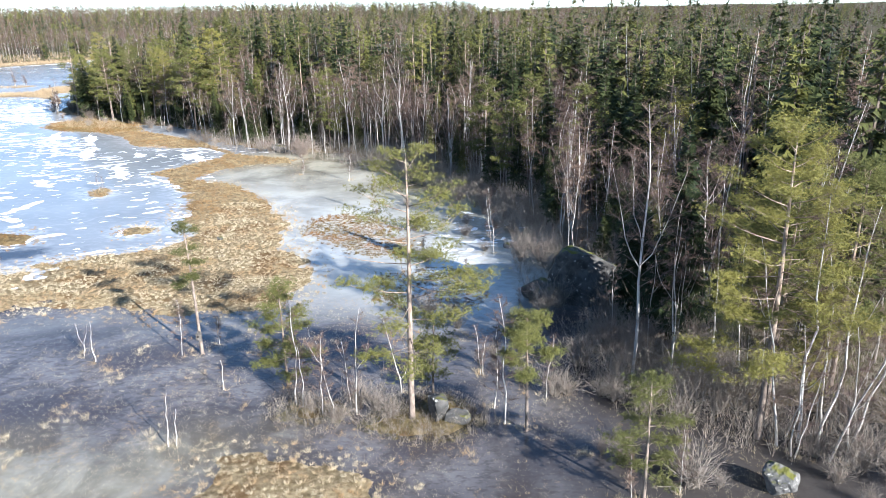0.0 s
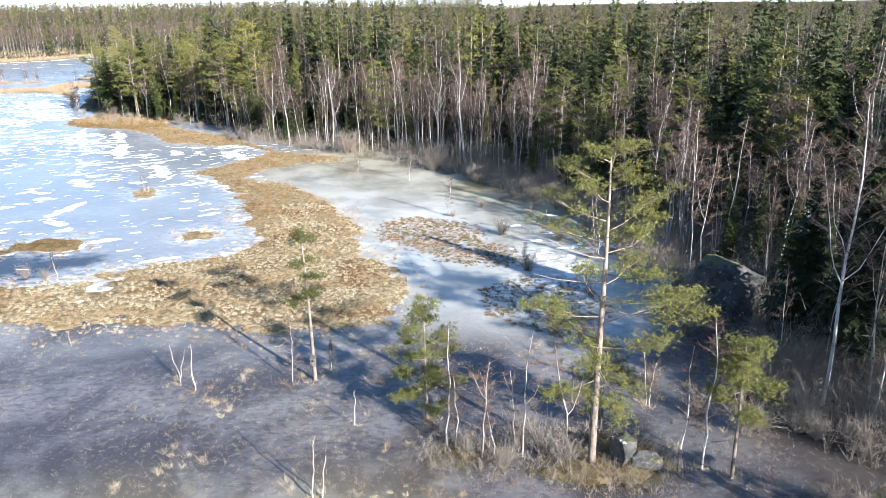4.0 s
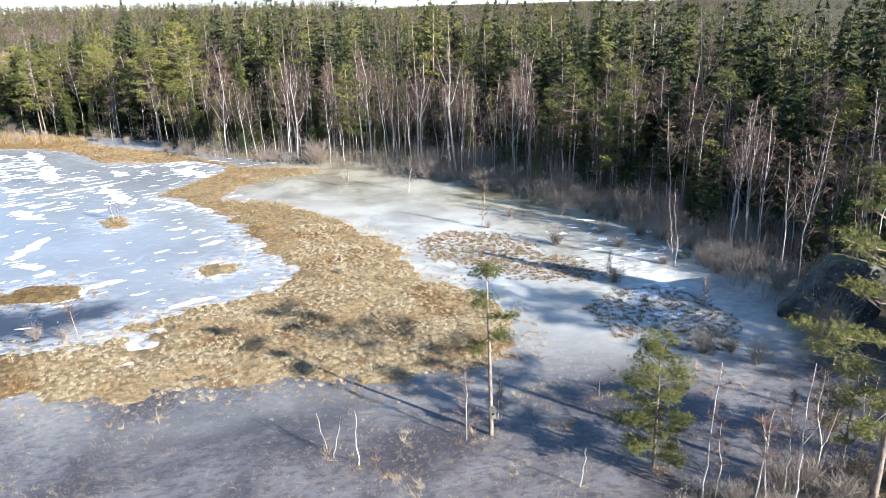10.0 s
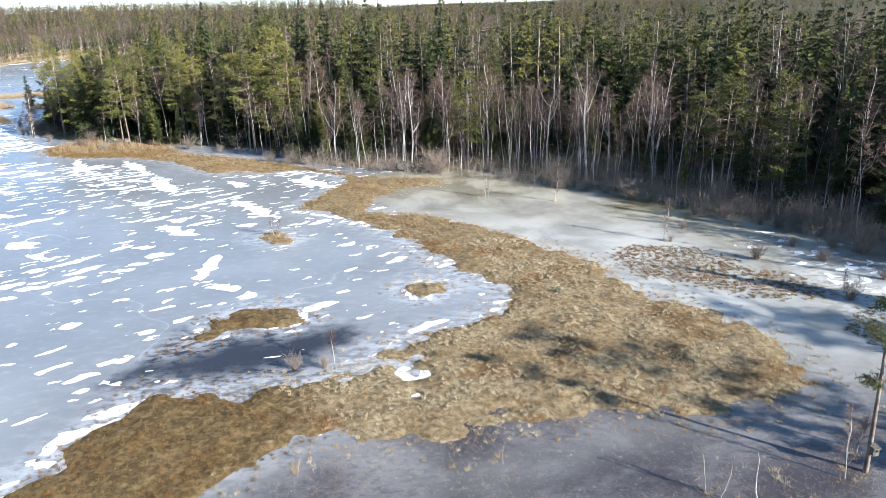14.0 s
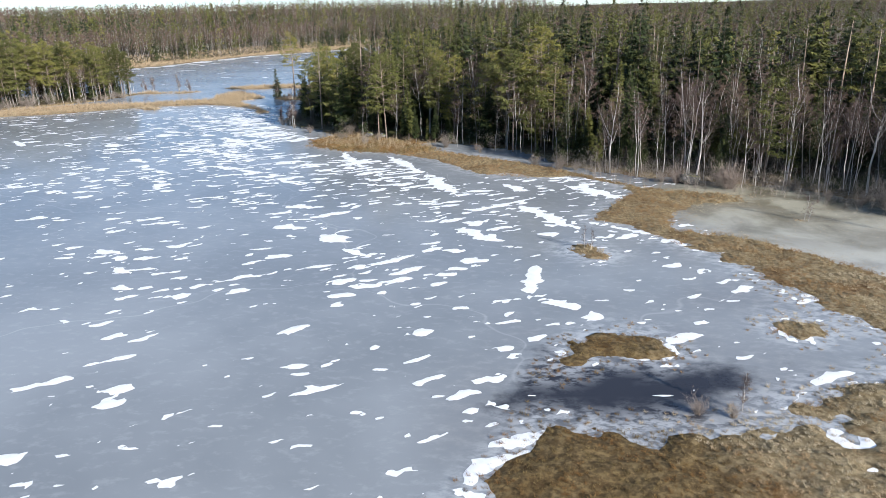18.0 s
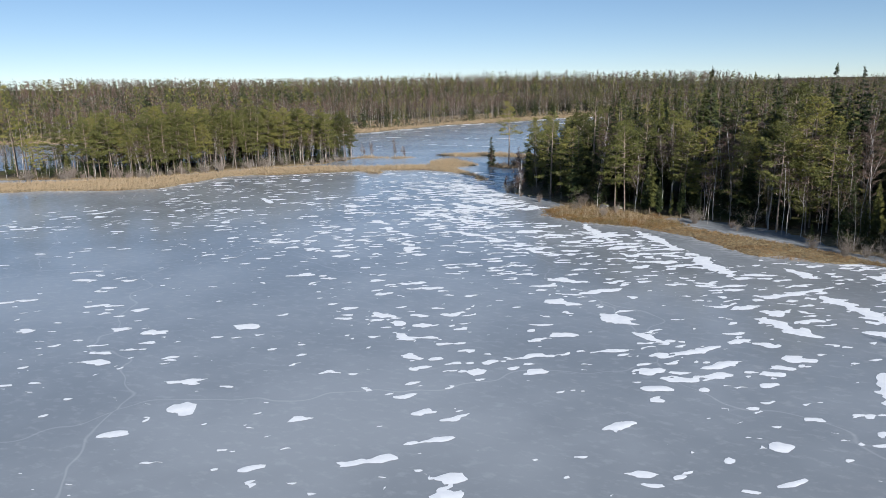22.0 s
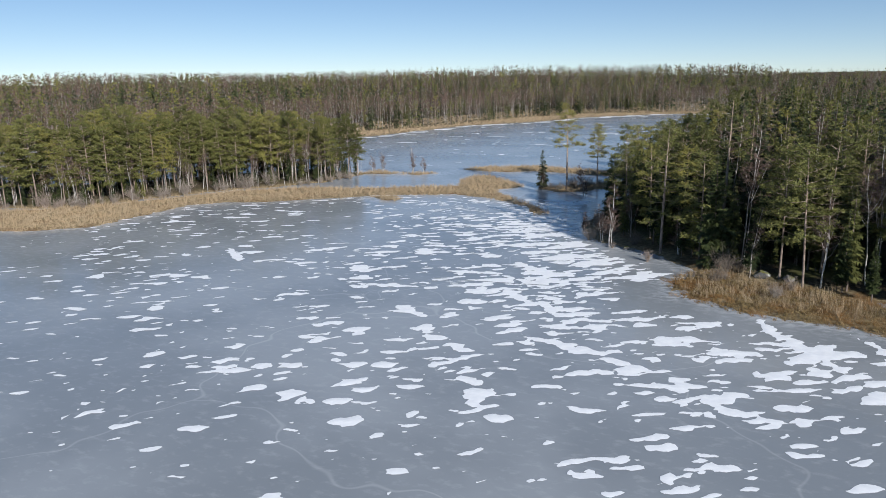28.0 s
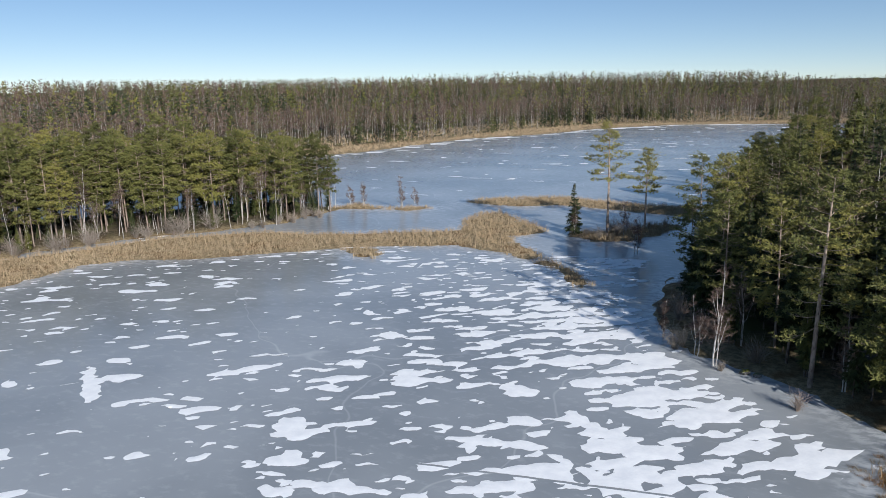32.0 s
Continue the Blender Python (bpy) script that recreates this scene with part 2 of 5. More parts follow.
M_GROUND, M_ICE, M_SNOW = ground_mat(), ice_mat(), snow_mat()

# ---- the plan ----
MARSH = [(-82.5, 144.5), (-71.7, 140.2), (-60.3, 131.8), (-53.5, 121.1), (-47.4, 118.6), (-41.2, 119.2), (-36, 113.8), (-34.8, 110.6), (-42.5, 98.6),
         (-37.3, 93.8), (-32.9, 86.9), (-30.7, 78.5), (-27.8, 72.3), (-25.8, 69.5), (-26.2, 67.2), (-30.3, 63.8), (-34.9, 62.3), (-37.5, 60.8),
         (-41.3, 58.3), (-45.1, 58.3), (-49.2, 58.6), (-52, 59.9), (-52.7, 57.5), (-55.5, 53.1), (-60, 44), (-53, 44)]
MARSH += [(-48.1, 48), (-46.8, 49.9), (-41.7, 52.4), (-37, 50.7), (-34.5, 49.6), (-32.2, 50.9), (-27.2, 50.5), (-22.2, 49.3), (-16.7, 49.4),
          (-13.2, 50.5), (-11.5, 56.4), (-12.5, 61.6), (-16.5, 68), (-16.9, 72.3), (-18.6, 76.7), (-20.8, 82.6), (-26.8, 90.6), (-30.1, 93.4),
          (-34.3, 95), (-32, 101), (-29, 104.4), (-23.2, 105.1), (-22.7, 108.3), (-27.6, 110.5), (-34, 114), (-40, 121), (-47, 128), (-59, 138), (-71, 144)]
NEAR_MARSH = [(-14, 26), (-12.6, 29), (-11.5, 31.3), (-8.4, 31.9), (-6.5, 31.1), (-4.1, 29.6), (-2.6, 27.8), (-1, 25), (-3, 20), (-12, 20)]
SEDGE_A = [(-13.5, 74.4), (-11, 75.4), (-7.4, 73.5), (-5.7, 70.7), (-6.6, 67.3), (-3.8, 65.2), (-3.5, 62.6), (-5.7, 62.3), (-8.6, 63.7), (-11.9, 67.4), (-14, 70.7)]
SEDGE_B = [(-4.5, 55.6), (-2.1, 57.7), (0.7, 57.1), (1.6, 51.9), (-0.8, 49.3), (-4.1, 52.2)]
ISLET_BIRCH = [(-46.2, 88.9), (-44.6, 89.9), (-42.6, 87.2), (-43.2, 85.9), (-45, 87)]
ISLET_SEDGE = [(-34, 71.4), (-32.6, 72.6), (-30.6, 71.9), (-31.2, 70.2), (-33.2, 69.7)]
ISLET_MOSS = [(-51.2, 64.5), (-50.1, 66.3), (-48.9, 68.1), (-47.1, 70), (-45.1, 70.3), (-43.6, 69.8), (-42.5, 68.3), (-42.4, 66.9), (-43.6, 66.3), (-45.4, 67.2), (-47.3, 66.9), (-49.1, 65.9), (-50.3, 64.7)]
PINE_KNOLL = [(-4.6, 33.6), (-3.4, 36.2), (-0.8, 36.8), (1.4, 35.4), (2.2, 33.8), (0.2, 32.4), (-2.6, 32.4)]
BIRCH_KNOLL = [(-9.6, 34.4), (-8.9, 36.4), (-6.2, 36.0), (-5.6, 34.4), (-7.4, 33.4)]
REED_WEST = [(-260, 110), (-200, 148), (-191, 153.5), (-178, 156), (-167.5, 161.5), (-166, 172), (-164.5, 182), (-159.9, 185.9), (-147.2, 190.9), (-139.5, 195.3),
             (-136.1, 198.5), (-127.1, 201.3), (-120.9, 202.7), (-114.9, 200.5), (-108.9, 195.4), (-104.2, 190.8), (-102.4, 185), (-100.5, 186), (-101.6, 190),
             (-105.6, 197.6), (-111.1, 204.8), (-113, 210), (-108.4, 215.3), (-114, 223.7), (-119, 230.9), (-122.7, 229), (-123.9, 221.7), (-122, 213), (-131.8, 210.4),
             (-143.8, 206), (-152, 207), (-166, 199), (-178, 182), (-192, 172), (-215, 160), (-270, 125)]
REED_BAR = [(-128.5, 240.5), (-123.1, 246.3), (-110.3, 250), (-103.6, 247), (-91.4, 243), (-84, 243), (-88, 232), (-98, 236), (-109.3, 239.5), (-119.1, 237)]
BIRCH_ISLET = [(-151, 229), (-148.5, 235.5), (-143.5, 233.2), (-138.5, 232), (-134, 235.5), (-130.5, 232.5), (-136, 229.2), (-143, 229.5)]
REED_ISLET = [(-135.2, 198.3), (-133.4, 200.1), (-128.6, 196.1), (-129.2, 193.4), (-131.7, 193.8)]
FLOOD_ISLET = [(-106, 213), (-103, 216.5), (-97, 219), (-93, 225), (-89, 224), (-92, 216), (-97, 210.5), (-102, 209.5)]
REED_NORTH = [(-330, 255), (-276, 270), (-242, 283), (-206, 318), (-190, 334.6), (-177.5, 371), (-167, 401), (-139, 430), (-117, 473), (-78, 509), (-9, 521), (60, 540),
              (60, 600), (-130, 560), (-190, 420), (-230, 350), (-330, 290)]
HEAD_SHORE = [(-92, 192), (-94, 180), (-92.5, 170), (-90.5, 166.2), (-86, 162.6), (-83, 158.8), (-79, 153.5), (-72, 145.5), (-66, 146), (-70, 156), (-80, 172), (-82, 192)]
HEAD_SEDGE = [(-82.8, 149.5), (-80.6, 144.8), (-77, 140.2), (-72, 138.4), (-64, 136.6), (-60, 140), (-64, 147), (-73, 150), (-78, 156)]
LOW = [HEAD_SEDGE, HEAD_SHORE, MARSH, NEAR_MARSH, ISLET_BIRCH, ISLET_SEDGE, ISLET_MOSS, PINE_KNOLL, BIRCH_KNOLL, REED_WEST, REED_BAR, REED_ISLET, BIRCH_ISLET, FLOOD_ISLET, REED_NORTH]
# wooded land: east shore with its headland, the pine point in the west, the hills beyond the far lake, the land behind
EAST = [(60, 470), (-20, 420), (-44, 385), (-56, 320), (-72, 262), (-80, 228), (-86, 208), (-90, 192), (-90.5, 180), (-89, 171), (-87, 166.6), (-84, 162.8), (-81, 159),
        (-77, 155.5), (-71, 148), (-61, 145), (-52, 141.5), (-45, 134), (-40, 124.5), (-34, 119), (-27, 115.8), (-16, 112), (-9, 104.5), (-3, 97.5), (2, 91.5),
        (6.5, 84), (10, 76), (11.5, 66), (11.5, 55), (12.5, 44), (13.5, 39), (16, 36), (22, 34), (33, 29), (48, 15), (62, -40), (80, -120), (400, -120), (400, 470)]
WEST = [(-330, 140), (-230, 165), (-196, 172), (-182, 176), (-175, 190), (-168, 200.5), (-157, 207.5), (-151.8, 215), (-150, 222), (-149, 227.5), (-154, 232), (-163, 236),
        (-178, 226), (-196, 206), (-214, 196), (-240, 180), (-330, 165)]
NORTH = [(-900, 250), (-330, 272), (-276, 284), (-240, 300), (-214, 340), (-182, 384), (-160, 440), (-147, 471), (-119, 508), (-3, 550), (90, 570), (60, 470), (400, 470), (900, 400), (2500, 2500), (-2500, 2500)]
SOUTH = [(-900, -120), (400, -120), (2500, -2500), (-2500, -2500)]
FAR_WEST = [(-900, -130), (-420, -130), (-350, 60), (-380, 250), (-900, 260), (-2500, 100)]
WOODED = [EAST, WEST, NORTH, SOUTH, FAR_WEST]
BOG = [(-60, 44), (-48, 50), (-40, 54), (-30, 56), (-22, 62), (-24, 75), (-30, 88), (-34, 98), (-34, 112), (-20, 118), (60, 118), (60, -60), (-90, -60)]
THAW = [(-52.3, 63.7), (-50.2, 65.6), (-47.4, 66.3), (-43.2, 65.5), (-38.4, 65.1), (-38.3, 62.7), (-41.3, 59.9), (-45.1, 58.8), (-48.7, 59), (-51.7, 60.2), (-52.8, 62.1)]


def inside(poly, x, y):
    """Signed distance to a polygon's edge, in metres, positive inside."""
    x, y = np.asarray(x, float), np.asarray(y, float)
    best, odd = np.full(x.shape, 1e18), np.zeros(x.shape, bool)
    for (ax, ay), (bx, by) in zip(poly, poly[1:] + poly[:1]):
        dx, dy = bx - ax, by - ay
        t = np.clip(((x - ax) * dx + (y - ay) * dy) / (dx * dx + dy * dy + 1e-12), 0, 1)
        best = np.minimum(best, (x - ax - t * dx) ** 2 + (y - ay - t * dy) ** 2)
        if ay != by:
            odd ^= ((ay > y) != (by > y)) & (x < dx * (y - ay) / dy + ax)
    return np.where(odd, 1, -1) * np.sqrt(best)


def lattice(i, j, seed):
    h = np.sin(i * 127.1 + j * 311.7 + seed * 74.7) * 43758.5453
    return h - np.floor(h)


def value(x, y, seed=0):
    """Smooth value noise in -1 to 1."""
    i, j = np.floor(x), np.floor(y)
    u, v = x - i, y - j
    u, v = u * u * u * (u * (u * 6 - 15) + 10), v * v * v * (v * (v * 6 - 15) + 10)
    a, b, c, d = lattice(i, j, seed), lattice(i + 1, j, seed), lattice(i, j + 1, seed), lattice(i + 1, j + 1, seed)
    return 2 * ((a * (1 - u) + b * u) * (1 - v) + (c * (1 - u) + d * u) * v) - 1


def rough(x, y, seed=0, octaves=3):
    total, amp = 0, 1.0
    for o in range(octaves):
        total, amp = total + amp * value(x * 2 ** o + 17.3 * o, y * 2 ** o, seed + o), amp * 0.5
    return total


def shores(x, y):
    """Ragged signed distances: low sedge ground and wooded ground."""
    rag = 0.75 * rough(x / 2.6, y / 2.6, 3) + 0.9 * value(x / 9, y / 9, 9) + 0.55 * value(x / 1.2, y / 1.0, 6)
    low = np.max([inside(p, x, y) for p in LOW], axis=0) + 0.6 * rag
    wood = np.max([inside(p, x, y) for p in WOODED], axis=0) + 0.8 * rag
    for hx, hy, hr in ((-35.1, 56.6, 3.0), (-49.6, 120.6, 1.8), (-46.4, 57.6, 0.7)):
        low = low - 5.5 * np.exp(-((x - hx) ** 2 + (y - hy) ** 2) / hr ** 2) * (0.75 + 0.5 * value(x / 1.3, y / 1.3, 19))
    return low, wood


def height(x, y):
    x, y = np.asarray(x, float), np.asarray(y, float)
    low, wood = shores(x, y)
    z = np.where(low > 0, np.minimum(-0.03 + 0.12 * low, 0.16) + 0.10 * value(x / 1.0, y / 0.9, 5) + 0.05 * value(x / 2.6, y / 2.6, 7), -0.06 + 0.16 * np.maximum(low, -5))
    hum = 0.18 * rough(x / 4, y / 4, 21) * np.clip(wood / 4, 0, 1)
    rise = np.where(wood > 0, np.minimum(0.05 + 0.10 * wood, 0.6) + hum + np.minimum(wood * 0.012, 1.0), -1)
    rise = rise + np.where(y > 240, np.clip(wood / 110, 0, 1) * np.clip((y - 240) / 60, 0, 1) * 9.0 * (x < 40), 0)
    hills = np.clip((np.hypot(x + 60, y - 60) - 420) / 600, 0, 1)
    hills = hills * (5 + 11 * np.exp(-((x + 60) / 420) ** 2 - ((y - 1050) / 420) ** 2) + 6 * rough(x / 420, y / 420, 31, 2)) + np.clip((y - 1100) / 900, 0, 1) * np.clip((x + 400) / 900, 0, 1) * 16
    return np.maximum(z, np.where(wood > 0, rise + hills * np.clip(wood / 120, 0, 1), -1))


# ---- mesh helpers ----
RNG = np.random.default_rng(11)


class Geo:
    """Gathers triangles."""

    def __init__(self):
        self.v, self.f, self.count, self.tone = [], [], 0, None

    def add(self, v, f):
        self.v.append(np.asarray(v, float).reshape(-1, 3))
        self.f.append(np.asarray(f, int).reshape(-1, 3) + self.count)
        self.count += len(self.v[-1])
        return self

    def arrays(self):
        return np.concatenate(self.v), np.concatenate(self.f)

    def slivers(self, base, tip, width, up=None):
        """Narrow triangles from base to tip."""
        base, tip = np.asarray(base, float), np.asarray(tip, float)
        n = len(base)
        if n == 0:
            return self
        side = np.cross(tip - base, RNG.normal(size=(n, 3)) if up is None else up)
        side /= np.linalg.norm(side, axis=1, keepdims=True) + 1e-9
        side *= np.broadcast_to(np.asarray(width, float), (n,))[:, None] / 2
        v = np.stack([base - side, base + side, tip], 1).reshape(-1, 3)
        return self.add(v, np.arange(3 * n).reshape(-1, 3))

    def tube(self, pts, radii, n=5, cap=True):
        pts = np.asarray(pts, float)
        k = len(pts)
        way = np.gradient(pts, axis=0)
        way /= np.linalg.norm(way, axis=1, keepdims=True) + 1e-9
        ref = np.array([1.0, 0.13, 0.05]) if abs(way[0][2]) > 0.7 else np.array([0.05, 0.1, 1.0])
        a = np.cross(way, ref)
        a /= np.linalg.norm(a, axis=1, keepdims=True) + 1e-9
        b = np.cross(way, a)
        ang = np.arange(n) * 2 * np.pi / n
        v = pts[:, None] + np.asarray(radii, float)[:, None, None] * (a[:, None] * np.cos(ang)[None, :, None] + b[:, None] * np.sin(ang)[None, :, None])
        f = []
        for i in range(k - 1):
            for j in range(n):
                p, q = i * n + j, i * n + (j + 1) % n
                f += [(p, q, q + n), (p, q + n, p + n)]
        if cap:
            f += [((k - 1) * n, (k - 1) * n + j, (k - 1) * n + j + 1) for j in range(1, n - 1)]
        return self.add(v.reshape(-1, 3), f)


def mesh_of(name, v, f, mat, smooth=False):
    me = bpy.data.meshes.new(name)
    v, f = np.ascontiguousarray(v, np.float32), np.ascontiguousarray(f, np.int32)
    me.vertices.add(len(v))
    me.vertices.foreach_set("co", v.ravel())
    me.loops.add(f.size)
    me.loops.foreach_set("vertex_index", f.ravel())
    me.polygons.add(len(f))
    me.polygons.foreach_set("loop_start", np.arange(len(f), dtype=np.int32) * f.shape[1])
    if smooth:
        me.polygons.foreach_set("use_smooth", np.ones(len(f), bool))
    me.update(calc_edges=True)
    me.materials.append(mat)
    return me


def part(name, geo, mat, parent, label="", smooth=False, more=None):
    """One mesh under a thing; more: a second lot of triangles in a material of their own."""
    v, f = geo.arrays()
    if more:
        v2, f2 = more[0].arrays()
        me = mesh_of(name, np.concatenate([v, v2]), np.concatenate([f, f2 + len(v)]), mat, smooth)
        me.materials.append(more[1])
        me.polygons.foreach_set("material_index", np.repeat([0, 1], [len(f), len(f2)]).astype(np.int32))
    else:
        me = mesh_of(name, v, f, mat, smooth)
    ob = new(name, me)
    ob.parent = parent
    if label:
        tagged(ob, label)
    return ob


def field(me, name, values):
    me.attributes.new(name, "FLOAT", "POINT").data.foreach_set("value", np.ascontiguousarray(values, np.float32))


# ---- ground and ice ----
def spread(a, b, first, grow):
    out, d = [a], first
    while abs(out[-1] - a) < abs(b - a):
        out.append(out[-1] + math.copysign(d, b - a))
        d *= grow
    return out


XS = np.array(spread(-215, -3200, 8, 1.16)[:0:-1] + list(np.arange(-215, -112, 2.4)) + list(np.arange(-112, -62, 0.75)) + list(np.arange(-62, 0, 0.42)) + list(np.arange(0, 24, 0.75)) + list(np.arange(24, 120, 3.5)) + spread(120, 3200, 6, 1.16))
YS = np.array(spread(18, -2600, 4, 1.14)[:0:-1] + list(np.arange(18, 46, 0.6)) + list(np.arange(46, 96, 0.42)) + list(np.arange(96, 126, 0.75)) + list(np.arange(126, 262, 1.6)) + list(np.arange(262, 600, 7)) + spread(600, 4200, 12, 1.14))


def sheet(xs, ys, zs):
    ny, nx = len(ys), len(xs)
    gx, gy = np.meshgrid(xs, ys)
    v = np.stack([gx, gy, np.broadcast_to(zs, gx.shape)], -1).reshape(-1, 3)
    i = (np.arange(ny - 1)[:, None] * nx + np.arange(nx - 1)[None]).ravel()
    return v, np.stack([i, i + 1, i + nx + 1, i + nx], 1)


GX, GY = np.meshgrid(XS, YS)
GZ = height(GX, GY)
LOW_SD, WOOD_SD = shores(GX, GY)
v, f = sheet(XS, YS, GZ)
ground_mesh = mesh_of("ground", v, f, M_GROUND, True)
field(ground_mesh, "moss", (np.clip((-40 - GX) / 5, 0, 1) * np.clip((73 - GY) / 4, 0, 1)).ravel())
field(ground_mesh, "sedge", np.clip(1.0 - (WOOD_SD - 0.5) / 3, 0, 1).ravel())
tagged(new("ground", ground_mesh), "boggy forest ground with dry sedge along the shore", "ground", kind="structure")

ICE_X = np.array(list(np.arange(-420, -112, 6.0)) + list(np.arange(-112, 30, 1.0)) + list(np.arange(30, 130, 8)))
ICE_Y = np.array(list(np.arange(-130, 18, 6.0)) + list(np.arange(18, 126, 1.0)) + list(np.arange(126, 262, 2.5)) + list(np.arange(262, 610, 10)))
v, f = sheet(ICE_X, ICE_Y, 0.0)
IX, IY = np.meshgrid(ICE_X, ICE_Y)
ice_low, ice_wood = shores(IX, IY)
ice_mesh = mesh_of("lake_ice", v, f, M_ICE, True)
wob = 3.0 * rough(IX / 11, IY / 11, 40)
bog = np.clip(0.5 + (inside(BOG, IX, IY) + 0.4 * wob) / 5, 0, 1)
field(ice_mesh, "bog", bog.ravel())
frost = 0.2 * np.exp(-(np.abs(inside(MARSH, IX, IY) + 2.2 + 0.8 * wob) / 2.6) ** 2) * (IY < 56) + 0.30 * np.exp(-((IY - 31.5 - 0.15 * IX + wob) / 2.0) ** 2) * (IX < -13)
field(ice_mesh, "pale", np.maximum(frost, np.clip((IY + wob - 46 - 9 * np.clip((-12 - IX) / 5, 0, 1)) / 10, 0, 1) * np.clip(1.3 - (IY - 60) / 90, 0, 1)).ravel())
tan = np.clip((IY + 1.3 * wob + 0.3 * IX - 76) / 22, 0, 1) * 0.8 + np.clip((8 + IX + wob) / 6, 0, 1) * np.clip((IY - 50) / 20, 0, 1) * 0.5
tan += np.clip((34 - IY + wob) / 6, 0, 1) * np.clip((-10 - IX + wob) / 6, 0, 1) * 0.55
# mask that darkens the near bog ice towards the east and south
field(ice_mesh, "east_dark", (np.clip((IX + wob - 2) / 6, 0, 1) * np.clip((47 - IY + wob) / 6, 0, 1)).ravel())
field(ice_mesh, "tan", np.clip(tan, 0, 1).ravel())
field(ice_mesh, "dusk", np.clip(1 + (np.maximum(inside(THAW, IX, IY), -0.5 * np.hypot(IX + 38, IY - 64)) + wob) / 8, 0, 1).ravel())
field(ice_mesh, "thaw", np.clip(0.44 + inside(THAW, IX, IY) / 5 + 0.45 * rough(IX / 3.4, IY / 3.4, 44), 0, 1).ravel())
field(ice_mesh, "rime", (np.clip(1 + ice_low / 2.5, 0, 1) * (1 - bog) * 0.5 + 0.8 * bog * np.exp(-((IX - 0.5) / 4.5) ** 2 - ((IY - 61 + wob) / 10) ** 2)).ravel())
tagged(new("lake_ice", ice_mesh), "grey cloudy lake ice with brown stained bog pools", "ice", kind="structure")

# wind-blown snow left on the ice in patches and chains
SNOW_BAY = [(-79.9, 55.7, 1, 0.4, 27), (-82.4, 56.4, 1.2, 0.3, 31), (-76.9, 61.2, 0.9, 0.4, 23), (-65.3, 62.6, 1.5, 0.3, 26), (-77.2, 62.9, 0.8, 0.5, -4), (-54.3, 64, 0.9, 0.5, 4), (-59.3, 66.5, 1.2, 0.3, 39),
            (-79.5, 66.7, 1.4, 0.3, 31), (-97.2, 67, 0.8, 0.8, 60), (-100.1, 70.8, 1.3, 0.3, 5), (-59, 70.8, 0.7, 0.5, 24), (-68.4, 71.3, 1.2, 0.4, 34), (-48.7, 75.6, 1.7, 0.6, -30), (-65.9, 77.8, 1, 0.4, 13),
            (-109.2, 80, 1.1, 0.5, 31), (-66.2, 80.8, 1, 0.5, 29), (-50.3, 80.9, 3.6, 0.6, -100), (-57.7, 82.3, 0.8, 0.5, 16), (-101.7, 83.1, 1, 1, 44), (-61.2, 83.3, 1.9, 0.4, 37)]
SNOW_SOUTH = [(-86.6, 83.8, 1.4, 0.4, -36), (-63.1, 85.7, 2.6, 0.4, 39), (-55.3, 85.8, 1.4, 0.5, 10), (-88.5, 87.2, 0.8, 0.6, 7), (-66.3, 88.3, 1.7, 0.4, -37), (-57.1, 88.7, 1, 0.6, -10), (-90.6, 89.3, 1.6, 0.6, -19),
              (-51.2, 89.7, 1.1, 0.5, -10), (-69.2, 92.8, 1.7, 1.1, -36), (-47.4, 93.5, 1, 0.8, 16), (-55, 94, 3.5, 0.8, -46), (-74.8, 97, 1.7, 0.7, -11), (-46.9, 99.9, 4.8, 1, -61), (-71.1, 101.5, 2.4, 0.5, 34),
              (-51.8, 104.9, 5.3, 0.4, 38), (-74.9, 105.2, 2.5, 0.7, -8), (-113.3, 107.5, 0.9, 0.4, 21), (-40.1, 110.9, 3.6, 1, -53), (-104, 110.9, 1.1, 0.5, 22), (-49.7, 113.1, 2.1, 0.7, -60)]
SNOW_MIDDLE = [(-105.9, 113.5, 1.1, 0.4, 21), (-94.3, 113.6, 1.1, 0.6, 1), (-82.2, 115.3, 1.3, 0.3, 23), (-96.7, 115.5, 0.8, 0.5, 28), (-59, 115.9, 5.3, 1, -71), (-104.5, 115.9, 1, 0.4, 35), (-122.4, 115.9, 1, 0.4, 23),
               (-85, 116.4, 1.2, 0.3, 20), (-106.2, 116.6, 1.2, 0.4, 44), (-77.4, 117.2, 1.4, 0.3, 10), (-96.5, 117.3, 1.1, 0.6, 6), (-79.6, 118.2, 1.3, 0.5, -11), (-124.1, 118.2, 0.9, 0.6, 27), (-97.7, 119, 1.2, 0.6, -30),
               (-80.9, 119.8, 1.2, 0.6, -10), (-107.1, 120, 1, 0.5, 19), (-104.9, 120.3, 0.9, 0.6, 30), (-83.2, 121.1, 1.2, 0.6, -18), (-74.8, 122.7, 2.1, 0.3, 19), (-99, 123.4, 1.3, 0.3, 35)]
